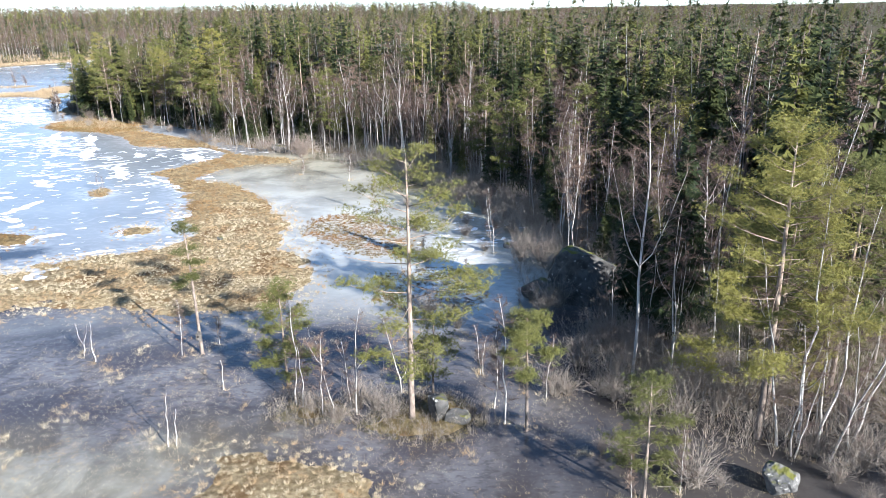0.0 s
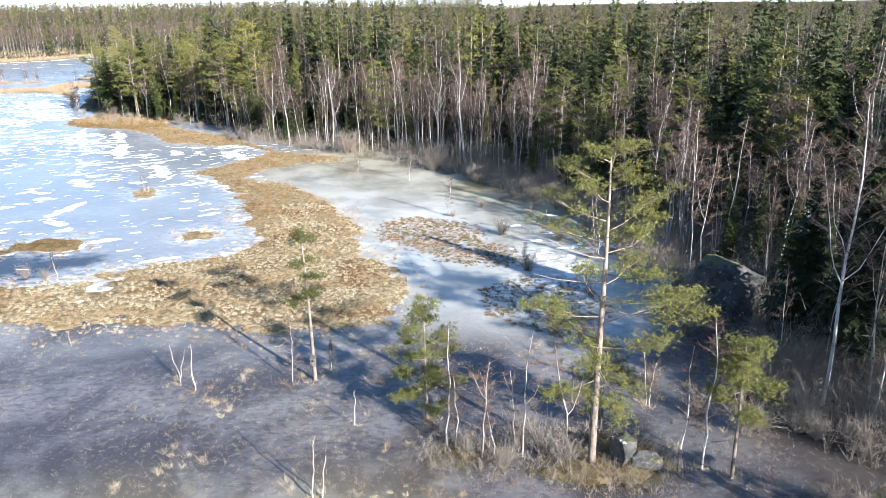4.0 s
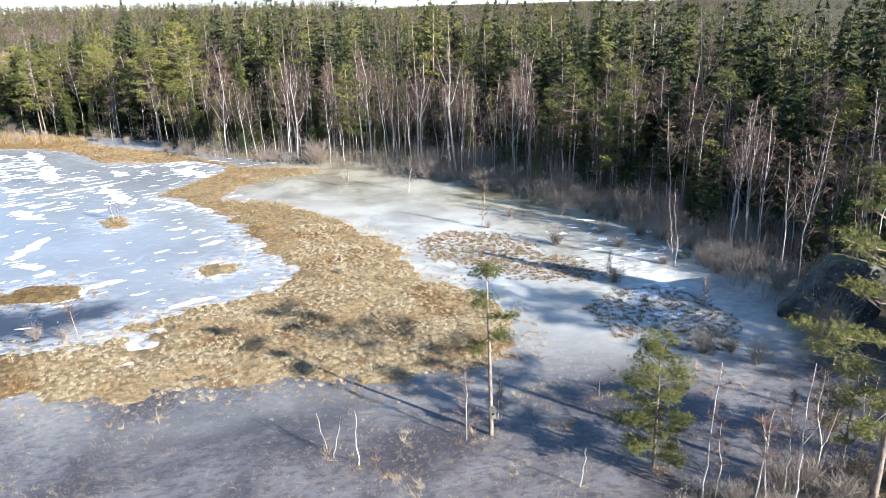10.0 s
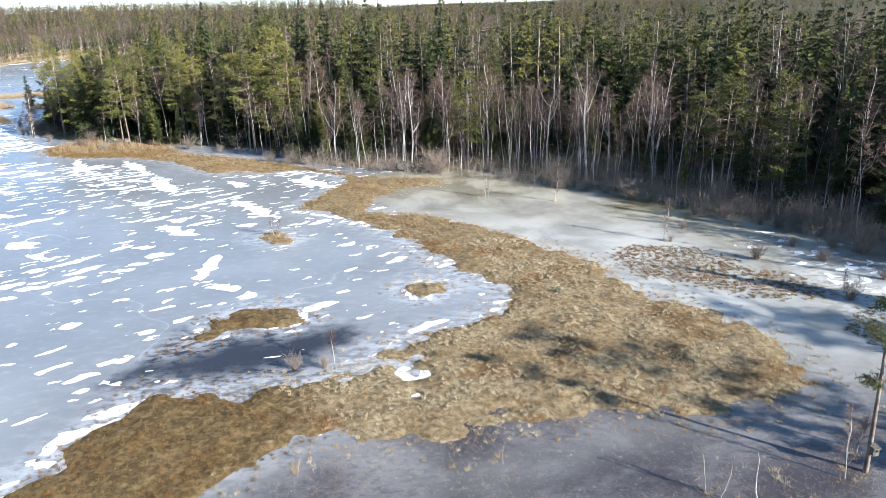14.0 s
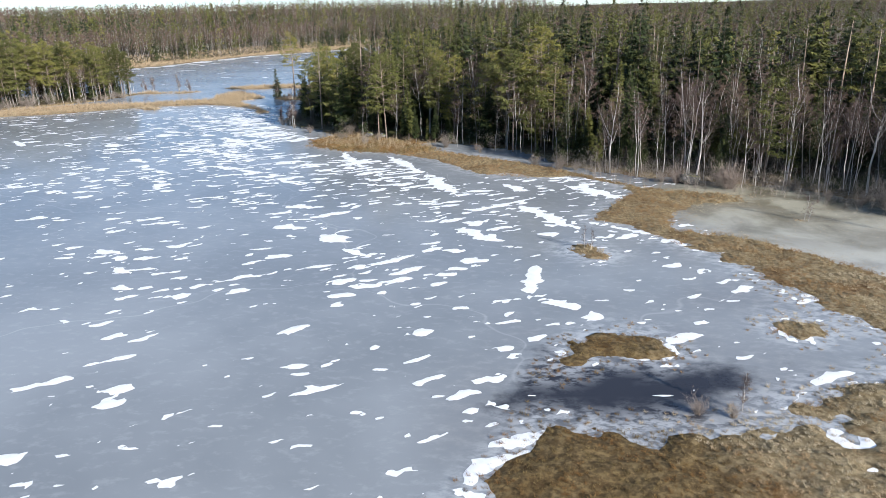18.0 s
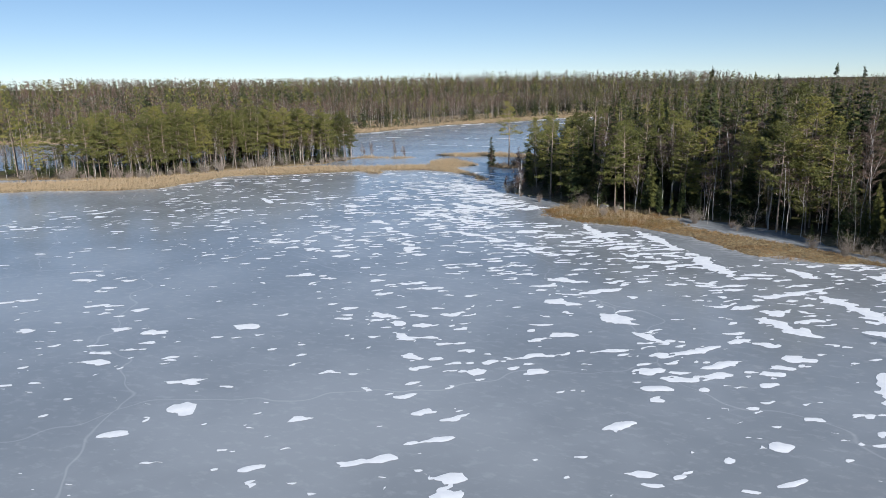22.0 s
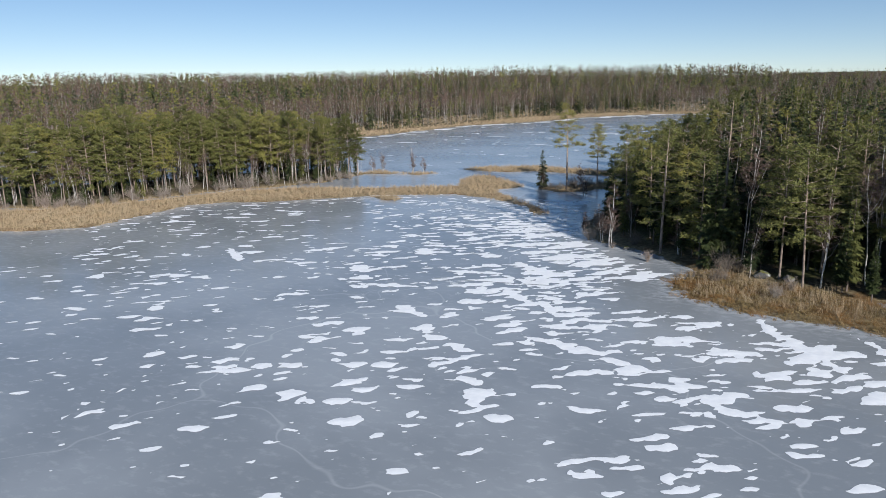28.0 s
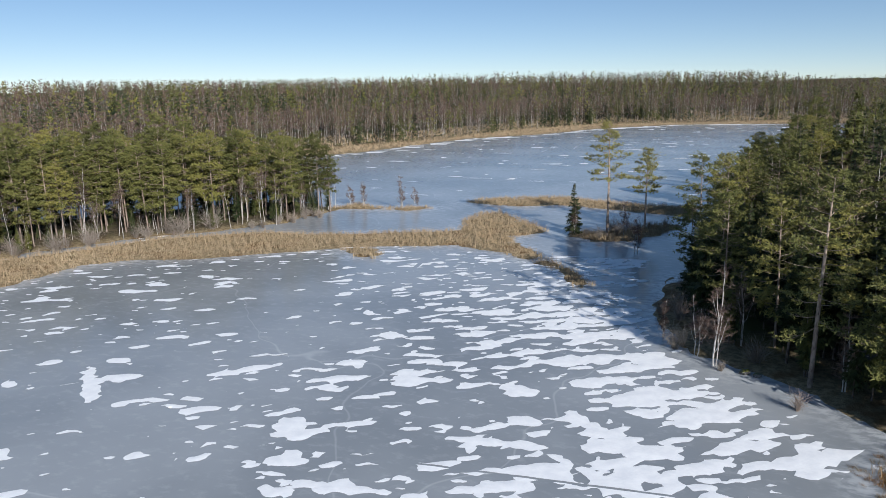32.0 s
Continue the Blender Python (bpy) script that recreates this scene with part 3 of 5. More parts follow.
SNOW_NORTH = [(-112, 124.3, 1.2, 0.4, 40), (-86.8, 124.8, 2.1, 0.5, -31), (-76.1, 124.9, 1.3, 0.6, 6), (-100.1, 125.2, 1.3, 0.5, -21), (-72.7, 126.1, 0.8, 0.7, 14), (-102.7, 126.8, 1.1, 0.6, 2), (-91.5, 127.5, 3.1, 0.6, -22),
              (-79, 128.8, 2, 0.5, 16), (-65.1, 129.2, 5.6, 0.9, -63), (-104.3, 129.2, 1, 0.7, 20), (-96.4, 130.4, 1.1, 0.5, 38), (-83.7, 130.6, 0.8, 0.7, 28), (-72.7, 131, 4.3, 0.8, -65), (-89.2, 133.2, 1.3, 0.7, 26),
              (-98.3, 133.3, 1.3, 0.6, 24), (-107.3, 133.6, 2.3, 0.6, -32), (-74.9, 135.9, 2.1, 0.5, -84), (-79.7, 136, 1.5, 0.5, 25), (-101.6, 137.6, 1.3, 0.8, 13), (-94.6, 137.8, 2.2, 0.5, -64)]
SNOW_HEADLAND = [(-97.4, 139.9, 3.1, 0.6, -51), (-112, 141.3, 2.7, 0.6, 5), (-102, 141.7, 1.1, 1, -5), (-106.9, 144.9, 1.2, 0.5, 26), (-101.3, 145.3, 1.3, 0.7, -14), (-96.9, 145.6, 2.8, 0.9, -29), (-116.8, 146.4, 0.9, 0.9, 14),
                 (-117.5, 147.8, 1.2, 1.1, -16), (-103.1, 148.6, 3.2, 0.5, 1), (-135.5, 149.6, 4.4, 0.5, -48), (-95.5, 149.9, 1.7, 0.6, -31), (-102.7, 152, 1.4, 0.6, -13), (-98.9, 152.7, 2.2, 0.6, -48), (-126.9, 154.5, 1.1, 0.6, 26),
                 (-117.7, 155.6, 2.2, 0.5, 25), (-103.8, 156.5, 1.2, 0.8, -36), (-111.3, 156.9, 2.2, 0.7, 0), (-117.8, 159.1, 1.2, 0.8, 25), (-117.2, 166, 1.2, 0.9, -13), (-121.4, 171.6, 2, 0.4, -49)]
PATCHES = SNOW_BAY + SNOW_SOUTH + SNOW_MIDDLE + SNOW_NORTH + SNOW_HEADLAND


def snowness(x, y):
    shore = np.max([inside(EAST, x, y), inside(MARSH, x, y)], axis=0)
    dense = 0.16 * np.exp(-((shore + 12) / 12) ** 2) * np.clip((y - 78) / 24, 0, 1) + 0.10 * np.clip((y - 112) / 45, 0, 1) * np.clip((x + 185) / 50, 0, 1) + 0.12 * np.exp(-((shore + 9) / 6) ** 2) * np.clip((y - 132) / 12, 0, 1)
    dense = dense - 0.03 * np.clip((-85 - x) / 40, 0, 1) - 0.8 * np.clip((shore + 6.5) / 4, 0, 1) * np.clip((y - 118) / 8, 0, 1) - 0.07 * np.clip((80 - y) / 30, 0, 1)
    c, s = math.cos(radians(-36)), math.sin(radians(-36))
    chain = 0.17 * value((x * c + y * s) / 11, (-x * s + y * c) / 3.4, 53) + 0.06 * value(x / 19, y / 19, 54)
    c, s = math.cos(radians(24)), math.sin(radians(24))
    wx = x + 0.5 * value(x / 2.2, y / 2.2, 71) + 0.34 * value(x / 0.6, y / 0.6, 73)
    wy = y + 0.5 * value(x / 2.2, y / 2.2, 72) + 0.30 * value(x / 0.6, y / 0.6, 74)
    f = np.full(x.shape, -9.0)
    for size, seed in ((0.92, 200), (0.56, 300)):
        a, b = (wx * c + wy * s) / (3.0 * size), (-wx * s + wy * c) / (2.1 * size)
        i, j = np.floor(a), np.floor(b)
        for di in (-1, 0, 1):
            for dj in (-1, 0, 1):
                ci, cj = i + di, j + dj
                r = 0.62 * lattice(ci, cj, seed + 2) ** 1.5 - (0.13 if size > 0.9 else 0.19)
                ca, cb = ci + 0.2 + 0.6 * lattice(ci, cj, seed), cj + 0.2 + 0.6 * lattice(ci, cj, seed + 1)
                f = np.maximum(f, r - np.sqrt(((a - ca) * (0.8 + 0.5 * lattice(ci, cj, seed + 4))) ** 2 + ((b - cb) * 1.95) ** 2))
    f += 1.15 * dense + chain - 0.07 - 0.035 * np.clip((118 - y) / 20, 0, 1) + 0.03 * value(x / 0.5, y / 0.4, 56)
    blobs = np.full(x.shape, -9.0)
    grain = 0.55 * value(x / 0.9, y / 0.7, 60) + 0.3 * value(x / 0.4, y / 0.4, 62)
    for px, py, ra, rb, turn in PATCHES:
        c, s = math.cos(radians(turn)), math.sin(radians(turn))
        u, w = ((x - px) * c + (y - py) * s) / ra, (-(x - px) * s + (y - py) * c) / rb
        blobs = np.maximum(blobs, 0.50 - 0.38 * u * u - 0.46 * np.abs(w) + 0.6 * grain)
    f = np.maximum(f, blobs)
    thaw = inside(THAW, x, y)
    f = np.where(thaw > -1.2, f - 0.5, f)
    f = np.where(thaw > 0.3, np.maximum(f, 1.1 * value(x / 1.1 + 0.2 * y, y / 0.30, 84) - 0.86), f)
    rim = np.max([inside(p, x, y) for p in (MARSH, ISLET_SEDGE, ISLET_MOSS, ISLET_BIRCH)], axis=0) + 0.5 * rough(x / 1.5, y / 1.5, 3)
    west = inside([(-70, 40), (-30, 56), (-22, 70), (-27, 88), (-34, 100), (-60, 120), (-110, 120)], x, y)
    rime = np.where(west > 0, 0.02 - np.abs(rim + 0.45) / 0.8 + 0.75 * rough(x / 0.9, y / 0.9, 66, 2) - 0.45 * (value(x / 7, y / 7, 68) < 0.1), -9)
    f = np.maximum(f, rime)
    bare = np.clip(inside(BOG, x, y) / 2, 0, 1)
    pond = 0.4 * value(x / 2.4, y / 1.1, 81) + 0.45 * value(x / 0.7, y / 0.45, 82) - 0.80 + 0.62 * np.exp(-((x + 0.3) / 4.4) ** 2 - ((y - 57.0) / 5) ** 2) + 0.62 * np.exp(-((x - 2.5) / 6.5) ** 2 - ((y - 69) / 10) ** 2)
    pond = np.where(y < 49, -9, pond)
    gap = (0.95 + 1.0 * value(x / 0.7, y / 0.55, 61)) * np.exp(-((x + 35.1) / 1.3) ** 2 / 5 - (y - 56.6) ** 2 / 5) - 0.50
    return np.maximum(np.where(bare > 0.5, pond, f), gap)


def clipped(x0, x1, y0, y1, dx, dy, func, lift):
    """The part of a plane where func is above zero, cut cleanly along its outline."""
    xs, ys = np.arange(x0, x1, dx), np.arange(y0, y1, dy)
    gx, gy = np.meshgrid(xs, ys)
    g = func(gx, gy)
    nx = len(xs)
    i = (np.arange(len(ys) - 1)[:, None] * nx + np.arange(nx - 1)[None]).ravel()
    t = np.concatenate([np.stack([i, i + 1, i + nx + 1], 1), np.stack([i, i + nx + 1, i + nx], 1)])
    p, g = np.stack([gx.ravel(), gy.ravel()], 1), g.ravel()
    out = []
    pos = (g[t] > 0).sum(1)
    out.append(p[t[pos == 3]])
    for want in (1, 2):
        s = t[pos == want]
        odd = np.argmax((g[s] > 0) == (want == 1), axis=1)
        a, b, c = (s[np.arange(len(s)), (odd + k) % 3] for k in range(3))
        ab = p[a] + (p[b] - p[a]) * (g[a] / (g[a] - g[b]))[:, None]
        ac = p[a] + (p[c] - p[a]) * (g[a] / (g[a] - g[c]))[:, None]
        if want == 1:
            out.append(np.stack([p[a], ab, ac], 1))
        else:
            out += [np.stack([ab, p[b], p[c]], 1), np.stack([ab, p[c], ac], 1)]
    tri = np.concatenate(out).reshape(-1, 2)
    key, index = np.unique(np.round(tri * 1000).astype(np.int64), axis=0, return_inverse=True)
    q = key / 1000.0
    z = lift + 0.05 * np.clip(func(q[:, 0], q[:, 1]), 0, 0.6)
    f = index.reshape(-1, 3)
    f = f[(f[:, 0] != f[:, 1]) & (f[:, 1] != f[:, 2]) & (f[:, 0] != f[:, 2])]
    return np.column_stack([q, z]), f


geo = Geo()
geo.add(*clipped(-122, -22, 44, 145, 0.34, 0.30, snowness, 0.012))
geo.add(*clipped(-122, -70, 145, 200, 0.45, 0.40, snowness, 0.012))
geo.add(*clipped(-170, -122, 60, 205, 0.6, 0.5, snowness, 0.012))
geo.add(*clipped(-22, 11, 48, 90, 0.4, 0.35, snowness, 0.012))
v, f = geo.arrays()
tagged(new("snow_patches", mesh_of("snow_patches", v, f, M_SNOW, True)), "wind-packed white snow patches scattered on the lake ice", "snow", kind="stuff")


def far_snow(x, y):
    return 0.7 * value(x / 7, y / 1.8, 91) + 0.4 * value(x / 2.5, y / 1.2, 92) - 0.64 + 0.7 * np.exp(-((inside(REED_NORTH, x, y) + 3) / 4) ** 2)


v, f = clipped(-200, 0, 236, 520, 1.4, 1.2, far_snow, 0.012)
tagged(new("far_snow", mesh_of("far_snow", v, f, M_SNOW, True)), "thin white snow streaks on the far lake ice", "snow", kind="stuff")

# ---- trees ----


def bent(h, lean, sway, k=7, seed=0, crook=0.0):
    g = np.random.default_rng(seed)
    s = np.linspace(0, 1, k)
    a, ph = g.uniform(0, 6.28), g.uniform(0, 6.28)
    off = lean * h * s ** 1.3
    wig = sway * h * np.sin(s * 5 + ph) * s * (1 - 0.4 * s)
    p = np.stack([off * math.cos(a) - wig * math.sin(a), off * math.sin(a) + wig * math.cos(a), h * s - 0.15 * (s == 0)], 1)
    if crook:
        p[1:, :2] += np.cumsum(g.normal(0, crook * h, (k - 1, 2)), 0)
    return p


def along(pts, s):
    """Points at the shares s of a polyline."""
    k = len(pts) - 1
    u = np.clip(np.asarray(s, float) * k, 0, k - 1e-6)
    i = u.astype(int)
    return pts[i] + (pts[i + 1] - pts[i]) * (u - i)[:, None]


def spruce_geo(h, seed, start=0.1, whorls=30, per=7, teeth=5, spread_=0.155, limbs=6, wide=1.0):
    """A trunk and drooping tiers of toothed needle fronds that narrow to a sharp top."""
    g = np.random.default_rng(seed)
    trunk, crown = Geo(), Geo()
    pts = bent(h, 0.01, 0.003, 5, seed)
    trunk.tube(pts, 0.011 * h * (1 - np.linspace(0, 1, 5)) ** 0.8 + 0.015, limbs)
    z = np.repeat(start + (0.975 - start) * np.linspace(0, 1, whorls) ** 0.9, per) + g.normal(0, 0.22 / whorls, whorls * per)
    z = np.clip(z, 0.02, 0.98)
    n = len(z)
    az = g.uniform(0, 6.283, n)
    lump = 1 + 0.12 * np.sin(z * h * 1.9 + 1.3 * np.sin(az + g.uniform(0, 6))) + 0.14 * np.sin(az * 2 + g.uniform(0, 6)) + g.normal(0, 0.15, n)
    ln = spread_ * h * np.minimum(1.12 * (1 - z) ** 0.86, 0.5 + 2.4 * np.maximum(z - start, 0)) * np.clip(lump, 0.45, 1.5) + 0.10
    drop = 0.12 + 0.62 * (1 - z) + g.normal(0, 0.12, n)
    drop = np.where(z > 0.93, -0.35, drop)
    out = np.stack([np.cos(az), np.sin(az), np.zeros(n)], 1)
    side = np.stack([-np.sin(az), np.cos(az), np.zeros(n)], 1)
    base = along(pts, z)

    def spine(u):
        return base + out * (ln * u)[:, None] + np.stack([np.zeros(n)] * 2 + [ln * (-drop * u + 0.30 * u * u)], 1)

    for i in range(teeth):
        u0, u1 = 0.12 + 0.88 * i / teeth, 0.12 + 0.88 * (i + 1) / teeth
        p, q = spine(np.full(n, max(u0 - 0.06, 0.0))), spine(np.full(n, u1))
        reach = (0.34 * math.sin(math.pi * min(0.22 + 0.66 * u0, 1.0)) * ln + 0.10) * wide
        for way in (-1, 1):
            r = reach * g.uniform(0.6, 1.3, n)
            tip = spine(np.minimum(u1 + g.uniform(0.0, 0.16, n), 1.1)) + side * (way * r)[:, None]
            tip[:, 2] -= r * g.uniform(0.25, 0.95, n)
            crown.add(np.stack([p, q, tip], 1).reshape(-1, 3), np.arange(3 * n).reshape(-1, 3))
    top = pts[-1] + g.normal(0, 0.04, (12, 3)) - np.array([0, 0, 1]) * g.uniform(0.0, 0.9, 12)[:, None]
    crown.slivers(top, top + np.column_stack([g.normal(0, 0.16, (12, 2)), g.uniform(0.2, 0.5, 12)]), 0.12 * wide)
    return trunk, crown


def tufts(geo, centres, size, per, flat=0.6, width=0.13):
    """Clumps of needles: short slivers out of each centre."""
    n = len(centres) * per
    c = np.repeat(centres, per, 0)
    sz = np.repeat(np.broadcast_to(size, len(centres)), per)
    d = RNG.normal(size=(n, 3))
    d[:, 2] = d[:, 2] * flat + 0.25
    d /= np.linalg.norm(d, axis=1, keepdims=True)
    ln = sz * RNG.uniform(0.55, 1.1, n)
    geo.slivers(c + d * (ln * 0.1)[:, None], c + d * ln[:, None], width * sz / 0.4, RNG.normal(0, 0.6, (n, 3)) + np.array([0, 0, 1.0]))


def pine_geo(h, seed, start=0.45, limbs=30, pads=4, per=13, reach=0.2, size=0.5, lean=0.02, width=0.13, open_=0.15, rad=0.0115, sides=7, fine=1):
    """A bare trunk, crooked limbs, and pads of needles at their ends."""
    g = np.random.default_rng(seed)
    trunk, branch, crown = Geo(), Geo(), Geo()
    pts = bent(h, lean, 0.006, 8, seed)
    trunk.tube(pts, rad * h * (1 - np.linspace(0, 1, 8)) ** 0.75 + 0.02, sides)
    cents, sizes = [], []
    for i in range(limbs):
        s = start + (1 - start) * ((i + g.uniform(-0.4, 0.4) + 0.5) / limbs) ** 0.9
        s = min(max(s, 0.05), 0.985)
        q = (s - start) / (1 - start)
        ln = h * reach * (0.55 + 0.9 * math.sin(min(q * 1.15 + 0.25, 1.5) * 2.0)) * (1 - 0.62 * q) * g.uniform(0.55, 1.15)
        az = i * 2.4 + g.uniform(-0.5, 0.5)
        rise = -0.18 + 0.75 * q + g.uniform(-0.15, 0.2)
        b = along(pts, [s])[0]
        u = np.linspace(0, 1, 4)
        bend = g.normal(0, 0.12)
        path = b + np.stack([np.cos(az + bend * u * 3) * ln * u, np.sin(az + bend * u * 3) * ln * u, ln * (rise * u - 0.22 * u * (1 - u))], 1)
        branch.tube(path, np.linspace(0.018 * ln ** 0.5 + 0.006, 0.006, 4), 3, False)
        if g.uniform() < open_ * (1 - q):
            continue
        m = max(2, int(pads * (0.5 + ln / (h * reach))))
        for j in range(m):
            w = g.uniform(0.42, 1.0) if j else 1.0
            side = g.normal(0, 0.22 * ln * (1.15 - w) + 0.10, 2)
            c = along(path, [w])[0] + np.array([-math.sin(az) * side[0], math.cos(az) * side[0], abs(side[1]) * 0.4 + 0.05])
            for _ in range(fine):
                cents.append(c + g.normal(0, 1, 3) * np.array([0.28, 0.28, 0.11]) * (fine > 1) * (0.6 + 0.03 * h))
                sizes.append(size * g.uniform(0.7, 1.2) * (0.6 + 0.5 * (1 - 0.5 * q)))
            if j % 2 == 0:
                branch.slivers([along(path, [w * 0.6])[0]], [c], 0.035)
    cents += [pts[-1] + np.array([0, 0, -0.1]), pts[-1] + np.array([0.1, 0, -0.5])]
    sizes += [size * 0.8, size * 0.9]
    tufts(crown, np.array(cents), np.array(sizes), per, 0.55, width)
    return trunk, branch, crown


def birch_geo(h, seed, stems=1, start=0.35, limbs=22, twigs=380, lean=0.05, reach=0.17, tw=0.03, rad=0.0085, sides=5, forks=3, crook=0.008):
    """White stems that fork into steep pale limbs, with a haze of bare twigs."""
    g = np.random.default_rng(seed)
    trunk, branch, crown = Geo(), Geo(), Geo()
    tips = []
    for st in range(stems):
        hh = h * (1 if st == 0 else g.uniform(0.55, 0.95))
        pts = bent(hh, lean * g.uniform(0.4, 1.6), 0.028, 9, seed * 7 + st, crook)
        pts[:, :2] += g.normal(0, 0.2 if stems > 1 else 0, 2)
        trunk.tube(pts, rad * hh * (1 - np.linspace(0, 1, 9)) ** 0.85 + 0.011, sides)
        stemways = [(pts, 1.0)]
        for _ in range(forks):
            s = g.uniform(start * 0.9, 0.72)
            ln, az = hh * g.uniform(0.22, 0.42) * (1.15 - 0.6 * s), g.uniform(0, 6.283)
            u = np.linspace(0, 1, 6)
            way = along(pts, [s])[0] + np.stack([np.cos(az) * ln * (0.42 * u ** 0.8), np.sin(az) * ln * (0.42 * u ** 0.8), ln * (0.7 * u + 0.35 * u * u)], 1)
            way[1:] += np.cumsum(g.normal(0, 0.02 * ln, (5, 3)), 0)
            trunk.tube(way, 0.42 * (rad * hh * (1 - s) ** 0.85 + 0.011) * (1 - u) ** 0.8 + 0.006, max(3, sides - 1), False)
            stemways.append((way, ln / hh))
        for way, share in stemways:
            m = max(3, int(limbs / stems * min(1, share + 0.05)))
            for i in range(m):
                s = (start + (0.97 - start) * (i + g.uniform(0, 1)) / m) if share == 1 else g.uniform(0.3, 0.97)
                q = (s - start) / (1 - start)
                ln = hh * reach * (1 - 0.65 * max(q, 0)) * g.uniform(0.6, 1.25) * (1 if share == 1 else 0.7)
                az = i * 2.4 + g.uniform(-0.6, 0.6)
                b = along(way, [s])[0]
                u = np.linspace(0, 1, 4)
                path = b + np.stack([np.cos(az) * ln * u ** 1.1, np.sin(az) * ln * u ** 1.1, ln * (1.05 * u - 0.35 * u * u)], 1)
                path[1:] += np.cumsum(g.normal(0, 0.04 * ln, (3, 3)), 0)
                branch.tube(path, np.linspace(0.010 + 0.008 * ln, 0.004, 4), 3, False)
                tips += [along(path, [w])[0] for w in g.uniform(0.25, 1, 7)]
            tips += list(along(way, g.uniform(0.75, 1, 5)))
    tips = np.array(tips)
    c = tips[g.integers(0, len(tips), twigs)]
    d = g.normal(size=(twigs, 3)) * np.array([0.7, 0.7, 0.5]) + np.array([0, 0, 0.35])
    ln = g.uniform(0.3, 1.0, twigs) * (0.035 * h + 0.25)
    crown.slivers(c, c + d * ln[:, None], tw)
    return trunk, branch, crown


def shrub_geo(h, seed, stems=34, spread_=0.5, w=0.02):
    """Many thin crooked stems that fork twice."""
    g = np.random.default_rng(seed)
    geo = Geo()
    b = np.column_stack([g.normal(0, 0.3 * spread_, (stems, 2)), np.full(stems, -0.05)])
    d = np.column_stack([g.normal(0, spread_, (stems, 2)), g.uniform(0.6, 1.1, stems)])
    ln = h * g.uniform(0.35, 0.75, stems)
    mid = b + d * ln[:, None]
    geo.slivers(b, mid, w * 1.5)
    for k in range(3):
        s = g.uniform(0.35, 0.95, stems)
        p = b + (mid - b) * s[:, None]
        dd = d * 0.6 + g.normal(0, 0.42, d.shape)
        q = p + dd * (h * g.uniform(0.15, 0.4, stems))[:, None]
        geo.slivers(p, q, w)
        m = p + (q - p) * 0.5
        geo.slivers(m, m + (dd + g.normal(0, 0.5, d.shape)) * (h * g.uniform(0.1, 0.25, stems))[:, None], w * 0.7)
    return geo


def tree(kind, label, trunk, bark_mat, crown, leaf_mat, limbs=None, limb_mat=None):
    """A tree with its trunk and crown; the crown holds its limbs."""
    root = new(kind)
    root.empty_display_size = 0.5
    part("trunk", trunk, bark_mat, root, smooth=True)
    part("crown", crown, leaf_mat, root, more=(limbs, limb_mat) if limbs else None)
    return tagged(root, label, "tree")


def spruce(label, *a, **k):
    t, c = spruce_geo(*a, **k)
    return tree("spruce_tree", label, t, M_BARK_SPRUCE, c, M_SPRUCE)


def pine(label, *a, **k):
    t, b, c = pine_geo(*a, **k)
    return tree("pine_tree", label, t, M_BARK_PINE, c, M_PINE, b, M_BARK_PINE)


def birch(label, *a, **k):
    t, b, c = birch_geo(*a, **k)
    return tree("birch_tree", label, t, M_BARK_BIRCH, c, M_TWIG, b, M_LIMB_BIRCH)


def ground_z(x, y):
    return float(max(height(np.array([x]), np.array([y]))[0], 0.0))


def plant(ob, x, y, turn=0.0, scale=1.0, tilt=(0.0, 0.0)):
    ob.matrix_basis = pose(x, y, ground_z(x, y) - 0.03, tilt[0], tilt[1], turn) @ Matrix.Scale(scale, 4)
    return ob


# trees that stand alone in the bog and at its edge: x, y, height
plant(pine("tall open-crowned pine on a mossy knoll in the bog", 14.7, 3, start=0.26, limbs=32, pads=7, per=13, reach=0.25, size=0.20, lean=0.012, width=0.040, fine=22, open_=0.25), -2.0, 34.1, 40)
plant(pine("slender pine with a small top tuft, in the bog ice", 9.1, 14, start=0.52, limbs=17, pads=4, per=13, reach=0.13, size=0.20, lean=0.03, width=0.040, fine=22, open_=0.5), -16.4, 42.6, 200)
plant(pine("bushy young pine in the bog ice", 6.3, 22, start=0.10, limbs=28, pads=5, per=13, reach=0.26, size=0.20, width=0.040, fine=22, open_=0.0), -9.8, 38.4, 10)
plant(pine("small pine behind the boulder knoll", 4.8, 31, start=0.2, limbs=18, pads=3, per=13, reach=0.26, size=0.20, width=0.040, fine=22, open_=0.0), -0.9, 37.2, 70)
plant(pine("umbrella-shaped pine on the dark bog ice", 6.8, 44, start=0.55, limbs=18, pads=6, per=13, reach=0.24, size=0.20, width=0.040, fine=22), 4.2, 33.1, 130)
plant(pine("young green pine at the forest edge", 6.3, 57, start=0.2, limbs=24, pads=3, per=13, reach=0.24, size=0.20, width=0.040, fine=22, open_=0.0), 9.0, 27.4, 300)
plant(pine("tall broad pine among leaning birches", 16.2, 63, start=0.22, limbs=56, pads=9, per=13, reach=0.235, size=0.20, width=0.040, fine=22, open_=0.1), 16.2, 32.2, 25)
plant(pine("tall pine at the forest edge", 13.2, 71, start=0.35, limbs=44, pads=7, per=13, reach=0.22, size=0.20, width=0.040, fine=22, open_=0.1), 17.4, 34.2, 190)
plant(pine("tall pine at the forest edge", 13.6, 73, start=0.3, limbs=46, pads=7, per=13, reach=0.22, size=0.20, width=0.040, fine=22, open_=0.1), 21.6, 35.7, 80)
